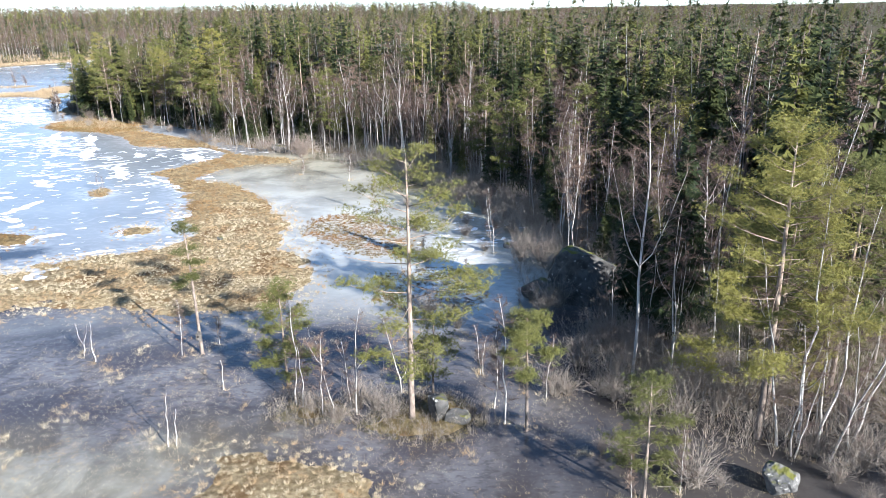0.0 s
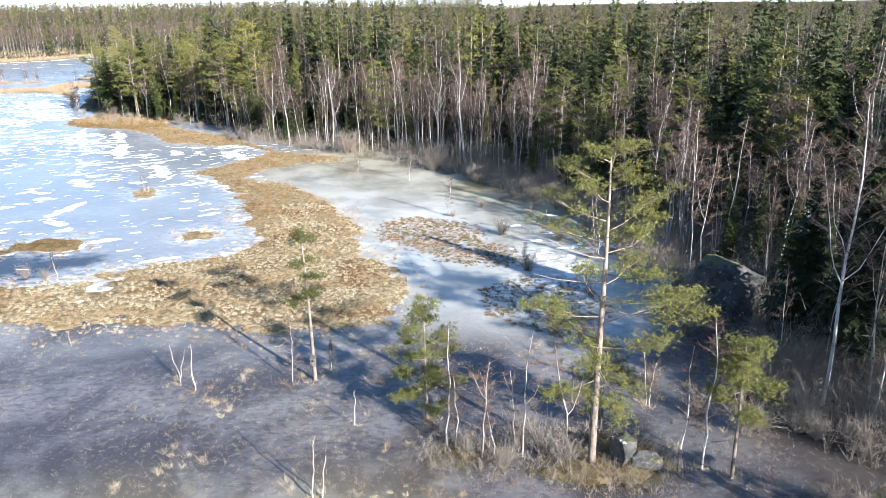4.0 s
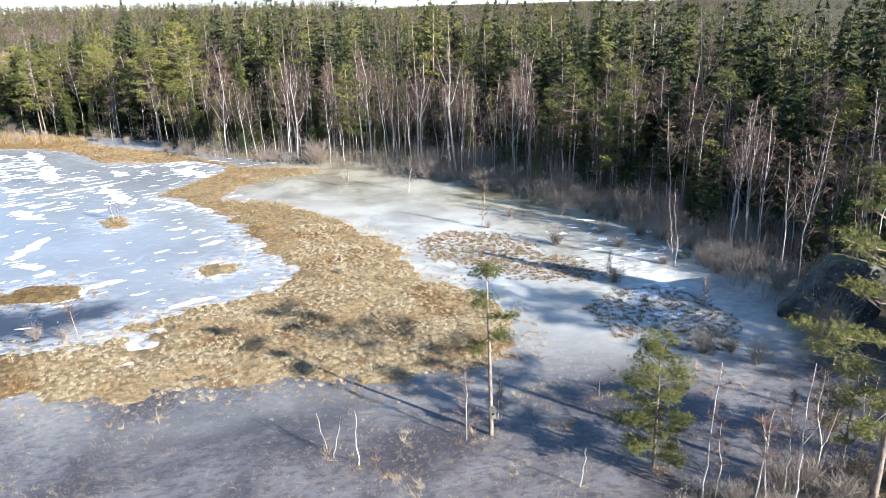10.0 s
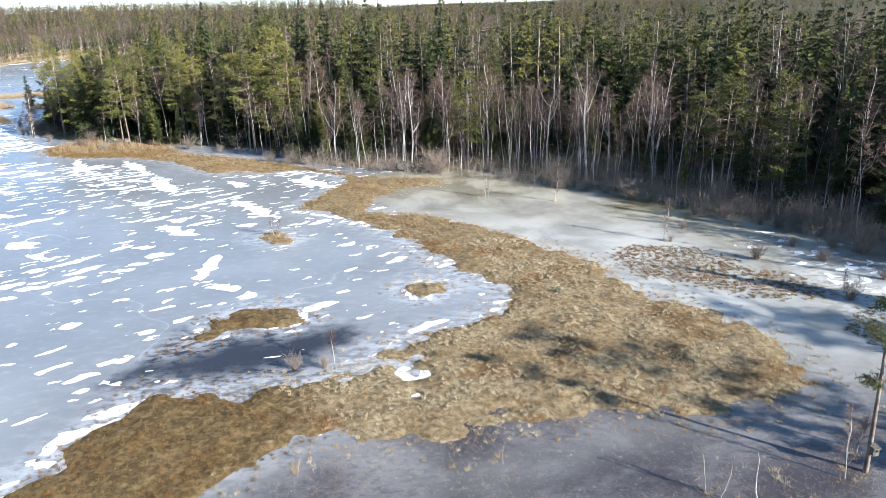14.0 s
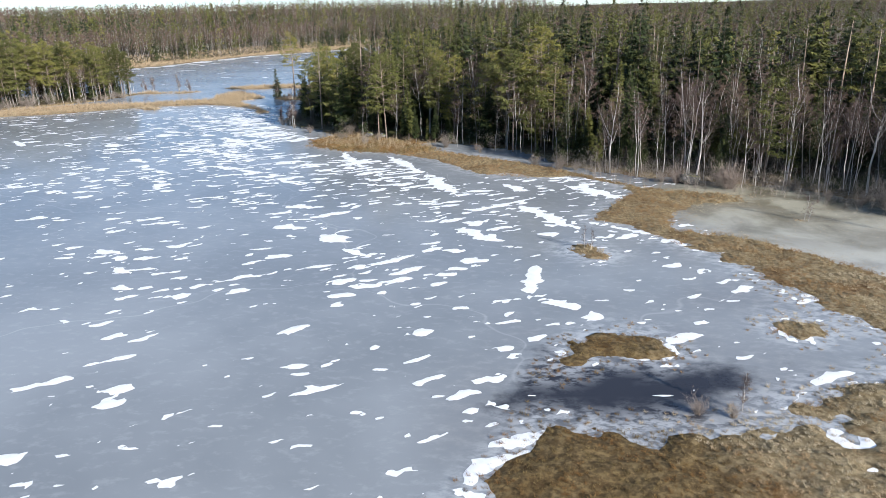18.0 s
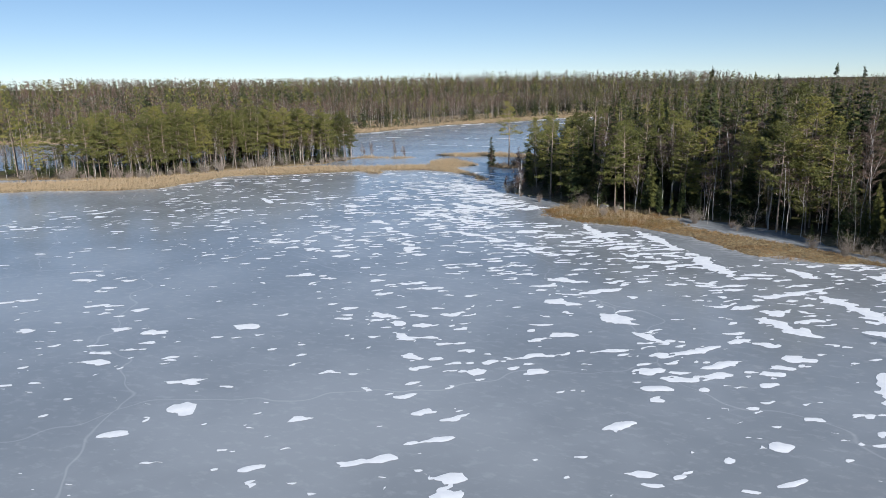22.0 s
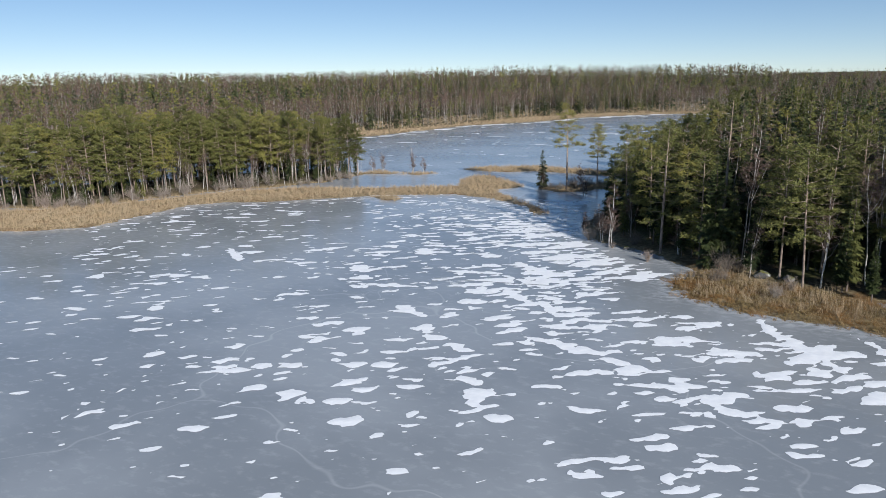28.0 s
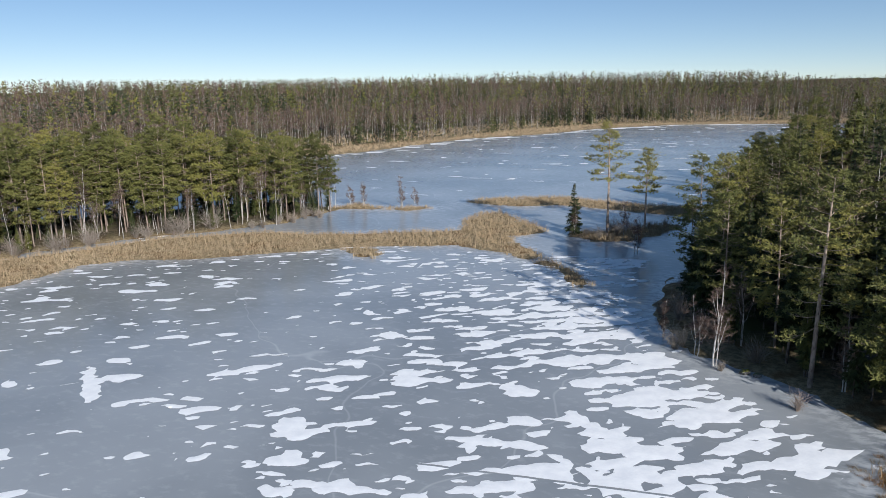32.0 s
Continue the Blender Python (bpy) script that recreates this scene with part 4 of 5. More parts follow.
plant(spruce("slim spruce behind a tall birch", 14.9, 81, start=0.06, whorls=44, per=10, teeth=8, spread_=0.15), 15.0, 43.2)
plant(spruce("slim spruce beside the great boulder", 11.0, 85, start=0.06, whorls=36, per=10, teeth=8, spread_=0.16), 13.0, 46.2)
plant(birch("tall birch at the forest edge", 16.5, 91, limbs=34, twigs=3000, lean=0.02, reach=0.13, tw=0.014, rad=0.0062, forks=3), 11.4, 39.2)
BOG_BIRCHES = [(-17.7, 42.4, 3.9), (-15.7, 44.0, 2.2), (-8.4, 35.6, 6.6), (-7.1, 34.8, 5.2), (-6.5, 35.1, 4.6), (-5.6, 35.0, 6.4), (3.1, 33.8, 8.0), (5.7, 36.5, 4.0), (2.4, 39.4, 3.4),
               (8.4, 27.3, 2.4), (10.8, 27.8, 3.6), (17.2, 30.4, 7.5), (17.7, 32.3, 6.0), (18.6, 31.0, 12.8), (19.6, 32.6, 11.0), (16.9, 31.5, 11.2), (18.1, 31.8, 13.6), (19.2, 30.2, 10.4), (20.6, 31.4, 12.0), (-2.7, 36.6, 5.6), (-1.4, 38.1, 3.6), (-1.9, 39.8, 2.4), (2.6, 35.4, 5.6),
               (4.0, 62.9, 6.4), (1.6, 53.5, 2.6), (5.1, 46.2, 3.0), (-44.4, 88.4, 2.2), (-40.5, 60.2, 2.5), (-13.1, 93.4, 4.2), (-20.5, 97.5, 3.0), (-8.4, 77.0, 4.2), (-2.2, 61.1, 2.2)]
for i, (x, y, h) in enumerate(BOG_BIRCHES):
    plant(birch("thin white-stemmed birch standing in the bog ice", h, 100 + i, stems=1 + (i % 3 == 2), limbs=24, twigs=int(420 + 130 * h), lean=0.07, reach=0.16, start=0.16, tw=0.012, rad=0.0055, forks=i % 2, crook=0.012), x, y, 57 * i, 1.0, (0, 9 if x > 16.5 else 0))
SNAGS = [(-23.1, 41.6, 2.8), (-24.2, 42.4, 2.2), (-14.7, 31.9, 3.1), (-14.3, 31.9, 2.4), (-13.6, 37.8, 2.1), (-24.5, 43.2, 2.1), (-33.0, 47.4, 1.1), (-42.4, 49.6, 1.0), (-9.7, 45.0, 1.2)]
for i, (x, y, h) in enumerate(SNAGS):
    plant(birch("broken dead birch stem stuck in the ice", h, 160 + i, limbs=7, twigs=70, lean=0.14, reach=0.16, start=0.25, tw=0.010, rad=0.009, forks=0, crook=0.02), x, y, 83 * i)

# ---- woods ----
WOOD = np.random.default_rng(77)


def scatter(poly, gap, near, far, box):
    """Jittered places inside a polygon, between two depths from its edge."""
    x0, x1, y0, y1 = box
    gx, gy = np.meshgrid(np.arange(x0, x1, gap), np.arange(y0, y1, gap))
    x = gx.ravel() + WOOD.uniform(-0.48, 0.48, gx.size) * gap
    y = gy.ravel() + WOOD.uniform(-0.48, 0.48, gx.size) * gap
    d = inside(poly, x, y)
    ok = (d > near) & (d < far)
    return np.stack([x, y, d], 1)[ok]


FIRST = {
    "spruce": [spruce("dark green spruce in the wood", 17.0, 300 + i, start=(0.04, 0.16, 0.25, 0.1, 0.2, 0.14)[i], whorls=34, per=9, teeth=6, spread_=(0.145, 0.120, 0.130, 0.150, 0.112, 0.125)[i]) for i in range(6)],
    "pine": [pine("green pine with an orange upper trunk", 16.0, 320 + i, start=(0.30, 0.40, 0.22, 0.34)[i], limbs=44, pads=8, per=9, reach=0.215, size=0.44, width=0.11, fine=3, open_=0.1, rad=0.0085) for i in range(4)],
    "birch": [birch("leafless white birch at the wood's edge", 15.0, 340 + i, stems=(1, 1, 2, 1, 1, 2)[i], start=(0.4, 0.3, 0.35, 0.5, 0.25, 0.4)[i], limbs=32, twigs=3000, forks=(4, 2, 3, 5, 3, 2)[i], lean=(0.03, 0.09, 0.06, 0.02, 0.05, 0.08)[i], tw=0.022, rad=0.0058) for i in range(6)],
}
USED = {k: [False] * len(v) for k, v in FIRST.items()}


def stand(kind, i, x, y, h):
    """Puts a tree of the wood at a place, the first one itself, then copies."""
    base = FIRST[kind][i]
    own = {"spruce": 17.0, "pine": 16.0, "birch": 15.0}[kind]
    m = pose(x, y, ground_z(x, y) - 0.04, WOOD.uniform(-2, 2), WOOD.uniform(-2, 2), WOOD.uniform(0, 360)) @ Matrix.Scale(h / own, 4)
    if USED[kind][i]:
        return copy_thing(base, m)
    USED[kind][i] = True
    base.matrix_basis = m
    return base


def template(kind, seed, level):
    """Simpler trees for the depth of the woods, by level of detail: (vertices, faces) by material."""
    if kind == "spruce":
        t, c = spruce_geo(17.0, seed, start=(0.16, 0.10, 0.05)[level], whorls=(26, 15, 7)[level], per=(7, 6, 5)[level], teeth=(4, 3, 2)[level], spread_=(0.122, 0.14, 0.18)[level], limbs=3, wide=(1.15, 1.4, 1.8)[level])
        return {"spruce": c.arrays()} if level == 2 else {"bark": t.arrays(), "spruce": c.arrays()}
    if kind == "pine":
        t, b, c = pine_geo(16.0, seed, start=(0.42, 0.35, 0.2)[level], limbs=(26, 16, 12)[level], pads=(5, 3, 2)[level], per=(17, 7, 5)[level], reach=(0.19, 0.18, 0.20)[level], size=(0.50, 0.85, 1.2)[level], width=(0.085, 0.30, 0.5)[level], sides=3)
        return {"pine": c.arrays()} if level == 2 else {"pinebark": t.arrays(), "pine": c.arrays()}
    t, b, c = birch_geo(15.0, seed, limbs=(18, 10, 7)[level], twigs=(620, 230, 80)[level], lean=0.05, tw=(0.05, 0.20, 0.65)[level], rad=(0.0055, 0.0030, 0.0018)[level], sides=3, forks=(2, 1, 0)[level], start=(0.35, 0.25, 0.15)[level])
    return {"birchbark": t.arrays(), "twig": c.arrays()}


STUFF, TONES = {}, {}
TEMPLATES = {(k, l): [template(k, 500 + 40 * l + i, l) for i in range(5)] for k in ("spruce", "pine", "birch") for l in (0, 1, 2)}
SIZE = {"spruce": 17.0, "pine": 16.0, "birch": 15.0}


def fill(wood, kind, level, x, y, h):
    """Adds trees to the joined rest of a wood."""
    z = np.maximum(height(x, y), 0) - 0.05
    turn = WOOD.uniform(0, 6.283, len(x))
    which = WOOD.integers(0, 5, len(x))
    for i in range(5):
        sel = which == i
        if not sel.any():
            continue
        c, s, k = np.cos(turn[sel]), np.sin(turn[sel]), h[sel] / SIZE[kind]
        for mat, (v, f) in TEMPLATES[kind, level][i].items():
            p = np.stack([(v[None, :, 0] * c[:, None] - v[None, :, 1] * s[:, None]) * k[:, None] + x[sel][:, None],
                          (v[None, :, 0] * s[:, None] + v[None, :, 1] * c[:, None]) * k[:, None] + y[sel][:, None],
                          v[None, :, 2] * k[:, None] + z[sel][:, None]], -1)
            n = len(c)
            TONES.setdefault((wood, kind, mat), []).append(np.repeat(WOOD.uniform(0, 1, n), len(v)))
            STUFF.setdefault((wood, kind, mat), Geo()).add(p.reshape(-1, 3), (f[None] + (np.arange(n) * len(v))[:, None, None]).reshape(-1, 3))


def kinds(n, shares):
    return WOOD.choice(["spruce", "pine", "birch"], n, p=shares)


# east wood: single trees along the edge, the rest joined behind them
edge = scatter(EAST, 3.3, -0.6, 16, (-100, 45, 24, 330))
edge = edge[(edge[:, 0] < 30) & (np.hypot(edge[:, 0] - 10.4, edge[:, 1] - 50) > 5.5) & ((edge[:, 1] > 50) | (edge[:, 2] > 2))]
edge = edge[np.hypot(edge[:, 0] + 78.8, edge[:, 1] - 163.8) > 3.6]
keep = WOOD.uniform(size=len(edge)) < np.where(edge[:, 1] > 230, 0.45, np.where(edge[:, 1] < 46, 0.25, np.where((edge[:, 1] < 66) & (edge[:, 2] < 11), 0.62, 0.95)))
edge = edge[keep]
limits = {"spruce": 270, "pine": 120, "birch": 290}
made = {"spruce": 0, "pine": 0, "birch": 0}
for x, y, d in edge[np.argsort(edge[:, 2] + np.where(edge[:, 1] > 200, 30, 0))]:
    headland = x < -58
    if d < 5:
        shares = (0.42, 0.33, 0.25) if headland else (0.28, 0.08, 0.64)
    else:
        shares = (0.64, 0.26, 0.10) if headland else (0.52, 0.09, 0.39)
    if -76 < x < -28 and d < 5:
        shares = (0.38, 0.27, 0.35)
    elif x < -12 and not headland and d < 5:
        shares = (0.34, 0.16, 0.50)
    if y < 66 and d < 9:
        shares = (0.08, 0.02, 0.90)
    group = float(value(np.array(x / 9.0), np.array(y / 9.0), 95))
    shares = np.array(shares) * np.array([1 + 0.9 * group, 1.0, 1 - 0.8 * group])
    kind = kinds(1, shares / shares.sum())[0]
    tall = {"spruce": WOOD.uniform(10.0, 17.0) + (3.0 if d > 7 else 0), "pine": WOOD.uniform(14.5, 18), "birch": WOOD.uniform(9.5, 16.5) + (1.5 if d > 5 else 0)}[kind] * (0.8 + 0.2 * min(1, (d + 1) / 5)) * (1 + 0.13 * float(value(np.array(x / 6.0), np.array(y / 6.0), 96))) * (1.12 if d > 8 and -76 < x < -28 else 0.9 if x <= -76 else 1.0)
    if made[kind] < limits[kind]:
        made[kind] += 1
        stand(kind, int(WOOD.integers(0, len(FIRST[kind]))), x, y, tall)
    else:
        fill("east", kind, 0, np.array([x]), np.array([y]), np.array([tall]))
deep = np.concatenate([scatter(EAST, 3.9, 15, 42, (-90, 90, 0, 300)), scatter(EAST, 5.0, 42, 90, (-80, 130, 10, 420)), scatter(EAST, 10, 90, 300, (-40, 330, 20, 465))])
deep = deep[(deep[:, 1] > 48) | (WOOD.uniform(size=len(deep)) < 0.25)]
which = np.where(deep[:, 1] > 225, kinds(len(deep), (0.30, 0.16, 0.54)), np.where(deep[:, 1] < 85, kinds(len(deep), (0.60, 0.05, 0.35)), kinds(len(deep), (0.66, 0.12, 0.22))))
for kind in ("spruce", "pine", "birch"):
    s = which == kind
    hh = WOOD.uniform(*{"spruce": (13.5, 23.0), "pine": (15.0, 19.5), "birch": (13, 19)}[kind], s.sum())
    hh *= np.where(deep[s, 2] < 42, 1.0, 0.78) * np.where((deep[s, 1] > 165) | (deep[s, 0] < -78), 0.86, 1.0)
    fill("east", kind, 0, deep[s, 0][deep[s, 2] < 34], deep[s, 1][deep[s, 2] < 34], hh[deep[s, 2] < 34])
    fill("east", kind, 1, deep[s, 0][deep[s, 2] >= 34], deep[s, 1][deep[s, 2] >= 34], hh[deep[s, 2] >= 34])

young = scatter(EAST, 2.7, 0.3, 14, (-100, -30, 112, 240))
young = young[(WOOD.uniform(size=len(young)) < 0.8) & (np.hypot(young[:, 0] + 78.8, young[:, 1] - 163.8) > 3.4)]
fill("east", "spruce", 0, young[:, 0], young[:, 1], WOOD.uniform(2.5, 8.5, len(young)) * np.where((young[:, 0] < -62) & (young[:, 2] > 2), 1.35, 1.0))
young = scatter(EAST, 4.2, 3, 16, (-40, 30, 30, 125))
fill("east", "spruce", 0, young[:, 0], young[:, 1], WOOD.uniform(3.0, 9.5, len(young)))
thin = scatter(EAST, 2.15, -1.8, 8, (-60, 30, 27, 150))
thin = thin[(np.hypot(thin[:, 0] - 10.4, thin[:, 1] - 50) > 4.5) & (WOOD.uniform(size=len(thin)) < 0.6)]
fill("east", "birch", 0, thin[:, 0], thin[:, 1], WOOD.uniform(4.0, 12.5, len(thin)))

# pine point in the west
west = scatter(WEST, 2.9, 0.3, 30, (-260, -148, 140, 240))
west = west[(west[:, 0] > -201) | (WOOD.uniform(size=len(west)) < 0.28)]
which = np.where(WOOD.uniform(size=len(west)) < 0.62, "pine", np.where(WOOD.uniform(size=len(west)) < 0.7, "birch", "spruce"))
for (x, y, d), kind in zip(west, which):
    tall = {"pine": WOOD.uniform(12.0, 18.0), "birch": WOOD.uniform(7, 13), "spruce": WOOD.uniform(6, 12)}[kind]
    if x > -212 and made[kind] < limits[kind] + 130:
        made[kind] += 1
        stand(kind, int(WOOD.integers(0, len(FIRST[kind]))), x, y, tall)
    else:
        fill("west", kind, 0, np.array([x]), np.array([y]), np.array([tall]))

young = scatter(WEST, 2.5, 0.2, 14, (-215, -148, 140, 240))
young = young[WOOD.uniform(size=len(young)) < 0.6]
fill("west", "spruce", 0, young[:, 0], young[:, 1], WOOD.uniform(2.0, 7.0, len(young)))
thin = scatter(WEST, 3.0, -0.6, 4, (-215, -148, 140, 240))
fill("west", "birch", 0, thin[:, 0], thin[:, 1], WOOD.uniform(4.0, 9.5, len(thin)))

# woods on the hills beyond the far lake
hill = np.concatenate([scatter(NORTH, 3.6, 0.5, 30, (-400, 130, 245, 640)), scatter(NORTH, 5.4, 30, 110, (-520, 200, 250, 760)), scatter(NORTH, 9.5, 110, 420, (-640, 420, 255, 1000)),
                       scatter(NORTH, 22, 420, 1500, (-1100, 900, 500, 1900)), scatter(FAR_WEST, 7, 1, 60, (-560, -340, -100, 260))])
front = np.clip(hill[:, 2] / 30, 0, 1)
lot = WOOD.uniform(size=len(hill)) + 0.35 * value(hill[:, 0] / 45, hill[:, 1] / 45, 93)
which = np.where(lot < 0.74 - 0.12 * front, "birch", np.where(lot < 0.80 - 0.08 * front, "pine", "spruce"))
for kind in ("spruce", "pine", "birch"):
    s = which == kind
    hh = WOOD.uniform(9.5, 14.0, s.sum()) * (1 + np.clip((hill[s, 2] - 150) / 900, 0, 0.2)) * {"spruce": 1.0, "pine": 0.95, "birch": 0.98}[kind]
    near = hill[s, 2] < 45
    fill("north", kind, 1, hill[s, 0][near], hill[s, 1][near], hh[near])
    fill("north", kind, 2, hill[s, 0][~near], hill[s, 1][~near], hh[~near])

LOOK = {"bark": M_BARK_SPRUCE, "spruce": M_SPRUCE, "pinebark": M_BARK_PINE, "pine": M_PINE, "birchbark": M_BARK_BIRCH, "twig": M_TWIG}
WORDS = {"east": "dense wood behind the lake's eastern shore", "west": "pine point on the western shore", "north": "wooded hills beyond the far lake"}
PARTS = {"bark": "trunks", "pinebark": "trunks", "birchbark": "stems", "spruce": "crowns", "pine": "crowns", "twig": "twigs"}
roots = {}
for (wood, kind, mat), geo in STUFF.items():
    if (wood, kind) not in roots:
        roots[wood, kind] = tagged(new(f"{kind}_wood"), f"many {kind} trees of the {WORDS[wood]}", "woods", kind="stuff")
    rest = tagged(part(PARTS[mat], geo, LOOK[mat], roots[wood, kind]), kind="stuff")
    field(rest.data, "tone", np.concatenate(TONES[wood, kind, mat]))

# ---- named trees round the far lake ----
for x, y, h, seed, a in ((-100, 212.6, 16.2, 201, 0.5), (-94.6, 222, 12.0, 202, 0.45), (-83.3, 161.9, 15.6, 204, 0.28), (-75.9, 165.7, 18.6, 207, 0.26), (-149.4, 225.4, 11.6, 205, 0.3), (-86.5, 190, 13.5, 206, 0.4)):
    plant(pine("lone pine standing over the flooded sedge", h, seed, start=a, limbs=36, pads=6, per=10, reach=0.18, size=0.38, width=0.095, fine=3, open_=0.1), x, y, seed * 31)
for x, y, h in ((-137.4, 231.2, 6.2), (-145.6, 232.2, 4.8), (-136, 233.4, 3.8), (-148.8, 233.2, 3.8), (-95.8, 203.1, 5.0), (-90.8, 166.8, 5.2), (-93, 170.4, 3.4), (-81.0, 161.4, 6.2), (-89.6, 165.0, 8.5), (-72.7, 163.2, 12.5), (-104.5, 213, 4.5), (-97.5, 213.5, 5)):
    plant(birch("small bare birch on a sedge islet", h, int(h * 37), stems=2, limbs=22, twigs=2200, tw=0.026, start=0.12), x, y, h * 90)
plant(spruce("young spruce in the flooded sedge", 7.6, 211, start=0.03, whorls=24, per=7, spread_=0.17), -104.9, 213.9)
plant(spruce("green spruce at the sedge strip", 9.8, 212, start=0.03, whorls=32, per=9, spread_=0.19), -51.6, 141.6)
plant(spruce("tiny spruce in the icy ditch", 2.4, 213, start=0.03, whorls=14, per=6, spread_=0.2), -45.0, 131.0)
for i, (x, y, h) in enumerate(((-26, 116, 13.5), (-15.7, 113.0, 14.7), (-5.8, 101.5, 15.5), (4.5, 90, 11.0), (-9.5, 106, 14.0), (-36, 121, 12), (-49, 139, 12.5))):
    plant(birch("big white birch at the wood's edge", h, 230 + i, limbs=34, twigs=2000, lean=0.03, reach=0.15, tw=0.022, rad=0.0095, forks=5), x, y, 71 * i)

# ---- shrubs ----
SHRUBS = [tagged(new("willow_shrub", mesh_of("willow_shrub", *shrub_geo(2.0, 400 + i, 84 + 10 * i, 0.22 + 0.05 * i, 0.016).arrays(), M_SHRUB)), "bare grey-brown willow shrub at the wet edge", "shrub", "shrubs along the wet edge") for i in range(4)]
spots = scatter(EAST, 2.6, -5.5, 1.5, (-96, 30, 24, 180))
spots = spots[WOOD.uniform(size=len(spots)) < np.where(spots[:, 0] > -12, 0.8, 0.28)][:215]
wests = scatter(WEST, 2.4, -2.0, 2.0, (-215, -146, 160, 236))
wests = wests[WOOD.uniform(size=len(wests)) < 0.75][:75]
spots = np.concatenate([spots[:190], wests])
extra = [(-2.0, 60.5, 1.7), (3.5, 63.3, 1.0), (-7.9, 76.6, 1.6), (-4.7, 80.0, 1.5), (-3.3, 70.2, 1.8), (1.8, 68.3, 1.3), (0.1, 48.0, 2.2), (0.7, 46.3, 2.5), (-1.6, 48.3, 1.9), (-11.4, 103.5, 0.9), (-15.7, 104.6, 1.1),
         (-23.1, 110.1, 0.8), (6.2, 36.8, 1.9), (7.0, 37.0, 1.6), (7.8, 31.0, 2.2), (8.6, 30.4, 2.0), (-4.2, 35.4, 1.8), (-3.2, 34.4, 1.5), (1.2, 34.6, 1.2), (-7.8, 35.2, 1.8), (-5.2, 35.6, 2.0), (-6.2, 34.2, 1.2),
         (2.0, 41.0, 2.0), (3.0, 41.6, 1.7), (4.6, 38.6, 1.5), (11.6, 28.4, 2.2), (12.8, 28.2, 1.8), (18.5, 28.5, 2.4), (20, 29.5, 2.6), (21.5, 28, 2.2), (19, 26.8, 2.0), (17.8, 34.5, 2.6), (15, 34.8, 2.4), (14, 36.5, 2.8), (13, 38.5, 3.0), (13.6, 41, 2.8), (12.2, 43, 2.6), (11.4, 41.2, 2.8), (12.6, 39.6, 3.2), (14.6, 39.4, 3.1), (15.6, 41.2, 3.0), (14.2, 43.4, 3.2), (15.8, 43.8, 2.8), (16.8, 38.8, 3.0), (10.6, 44.4, 2.2), (10.2, 38.4, 1.9), (11.4, 36.6, 2.2), (9.6, 36.2, 1.8), (15.8, 36.8, 2.8), (23, 30.5, 2.4), (22, 26, 2.0), (-41.2, 59.6, 1.4), (-43, 60.0, 1.1), (2.0, 72.5, 1.2), (4.0, 76.0, 1.5), (0.5, 79.0, 1.3), (-1.0, 84.0, 1.5), (5.0, 71.0, 1.4), (-103, 213, 2.2), (-101, 211.5, 2.5), (-98.5, 213.5, 2.8), (-96, 216, 2.4), (-94, 220, 2.6), (-91.5, 222, 2.2), (-99.5, 216, 2.0), (-105, 214.5, 1.6), (-88, 195, 2.5), (-91, 186, 2.2), (-91.5, 178, 2.4), (-90, 172, 2.0)]
first = [True] * 4

for j, (x, y, h) in enumerate([(x, y, WOOD.uniform(1.3, 3.2)) for x, y, d in spots] + extra):
    m = pose(x, y, ground_z(x, y) - 0.02, 0, 0, WOOD.uniform(0, 360)) @ Matrix.Scale(h / 2.0, 4)
    i = j % 4
    if first[i]:
        SHRUBS[i].matrix_basis, first[i] = m, False
    else:
        copy_thing(SHRUBS[i], m)
# thicket of thin stems in the flooded wood
geo = Geo()
spots = scatter(EAST, 0.75, -5.5, 8, (-40, 34, 24, 125))
extra_p = WOOD.uniform(size=len(spots))
spots = spots[(extra_p < np.where(spots[:, 0] > -6, 0.9, 0.35)) & (np.hypot(spots[:, 0] - 10.4, spots[:, 1] - 51.5) > 3.5) & (np.hypot(spots[:, 0] - 9.0, spots[:, 1] - 47) > 3.2)]
for x, y, d in spots[:4600]:
    v, f = shrub_geo(WOOD.uniform(1.6, 5.0), int(WOOD.integers(1e6)), 8, 0.24, 0.013).arrays()
    geo.add(v + np.array([x, y, ground_z(x, y)]), f)
v, f = geo.arrays()
tagged(new("undergrowth", mesh_of("undergrowth", v, f, M_SHRUB)), "thicket of thin bare stems in the flooded wood", "undergrowth", kind="stuff")

# ---- sedge and reeds ----


def blades(spots, per, tall, lean, width, seed, rad=0.16, comb=0.0):
    """Tussocks of dry blades bent outwards; returns triangles."""
    g = np.random.default_rng(seed)
    n = len(spots) * per
    c = np.repeat(spots, per, 0)
    hh = np.repeat(g.uniform(0.45, 1.5, len(spots)), per) * tall * g.uniform(0.55, 1.1, n)
    a = g.uniform(0, 6.283, n)
    o = np.stack([np.cos(a), np.sin(a)], 1)
    z = np.maximum(height(c[:, 0], c[:, 1]), 0)
    b = np.column_stack([c[:, :2] + o * g.uniform(0, rad, n)[:, None], z - 0.03])
    flow = 2.2 + 0.7 * value(c[:, 0] / 6, c[:, 1] / 6, 99)
    o = o + comb * np.stack([np.cos(flow), np.sin(flow)], 1)
    t = b + np.column_stack([o * (hh * g.uniform(0.2, 1.0, n) * lean)[:, None], hh])
    geo = Geo().slivers(b, t, width)
    geo.tone = np.repeat(g.uniform(0, 1, len(spots)), per * 3)
    return geo


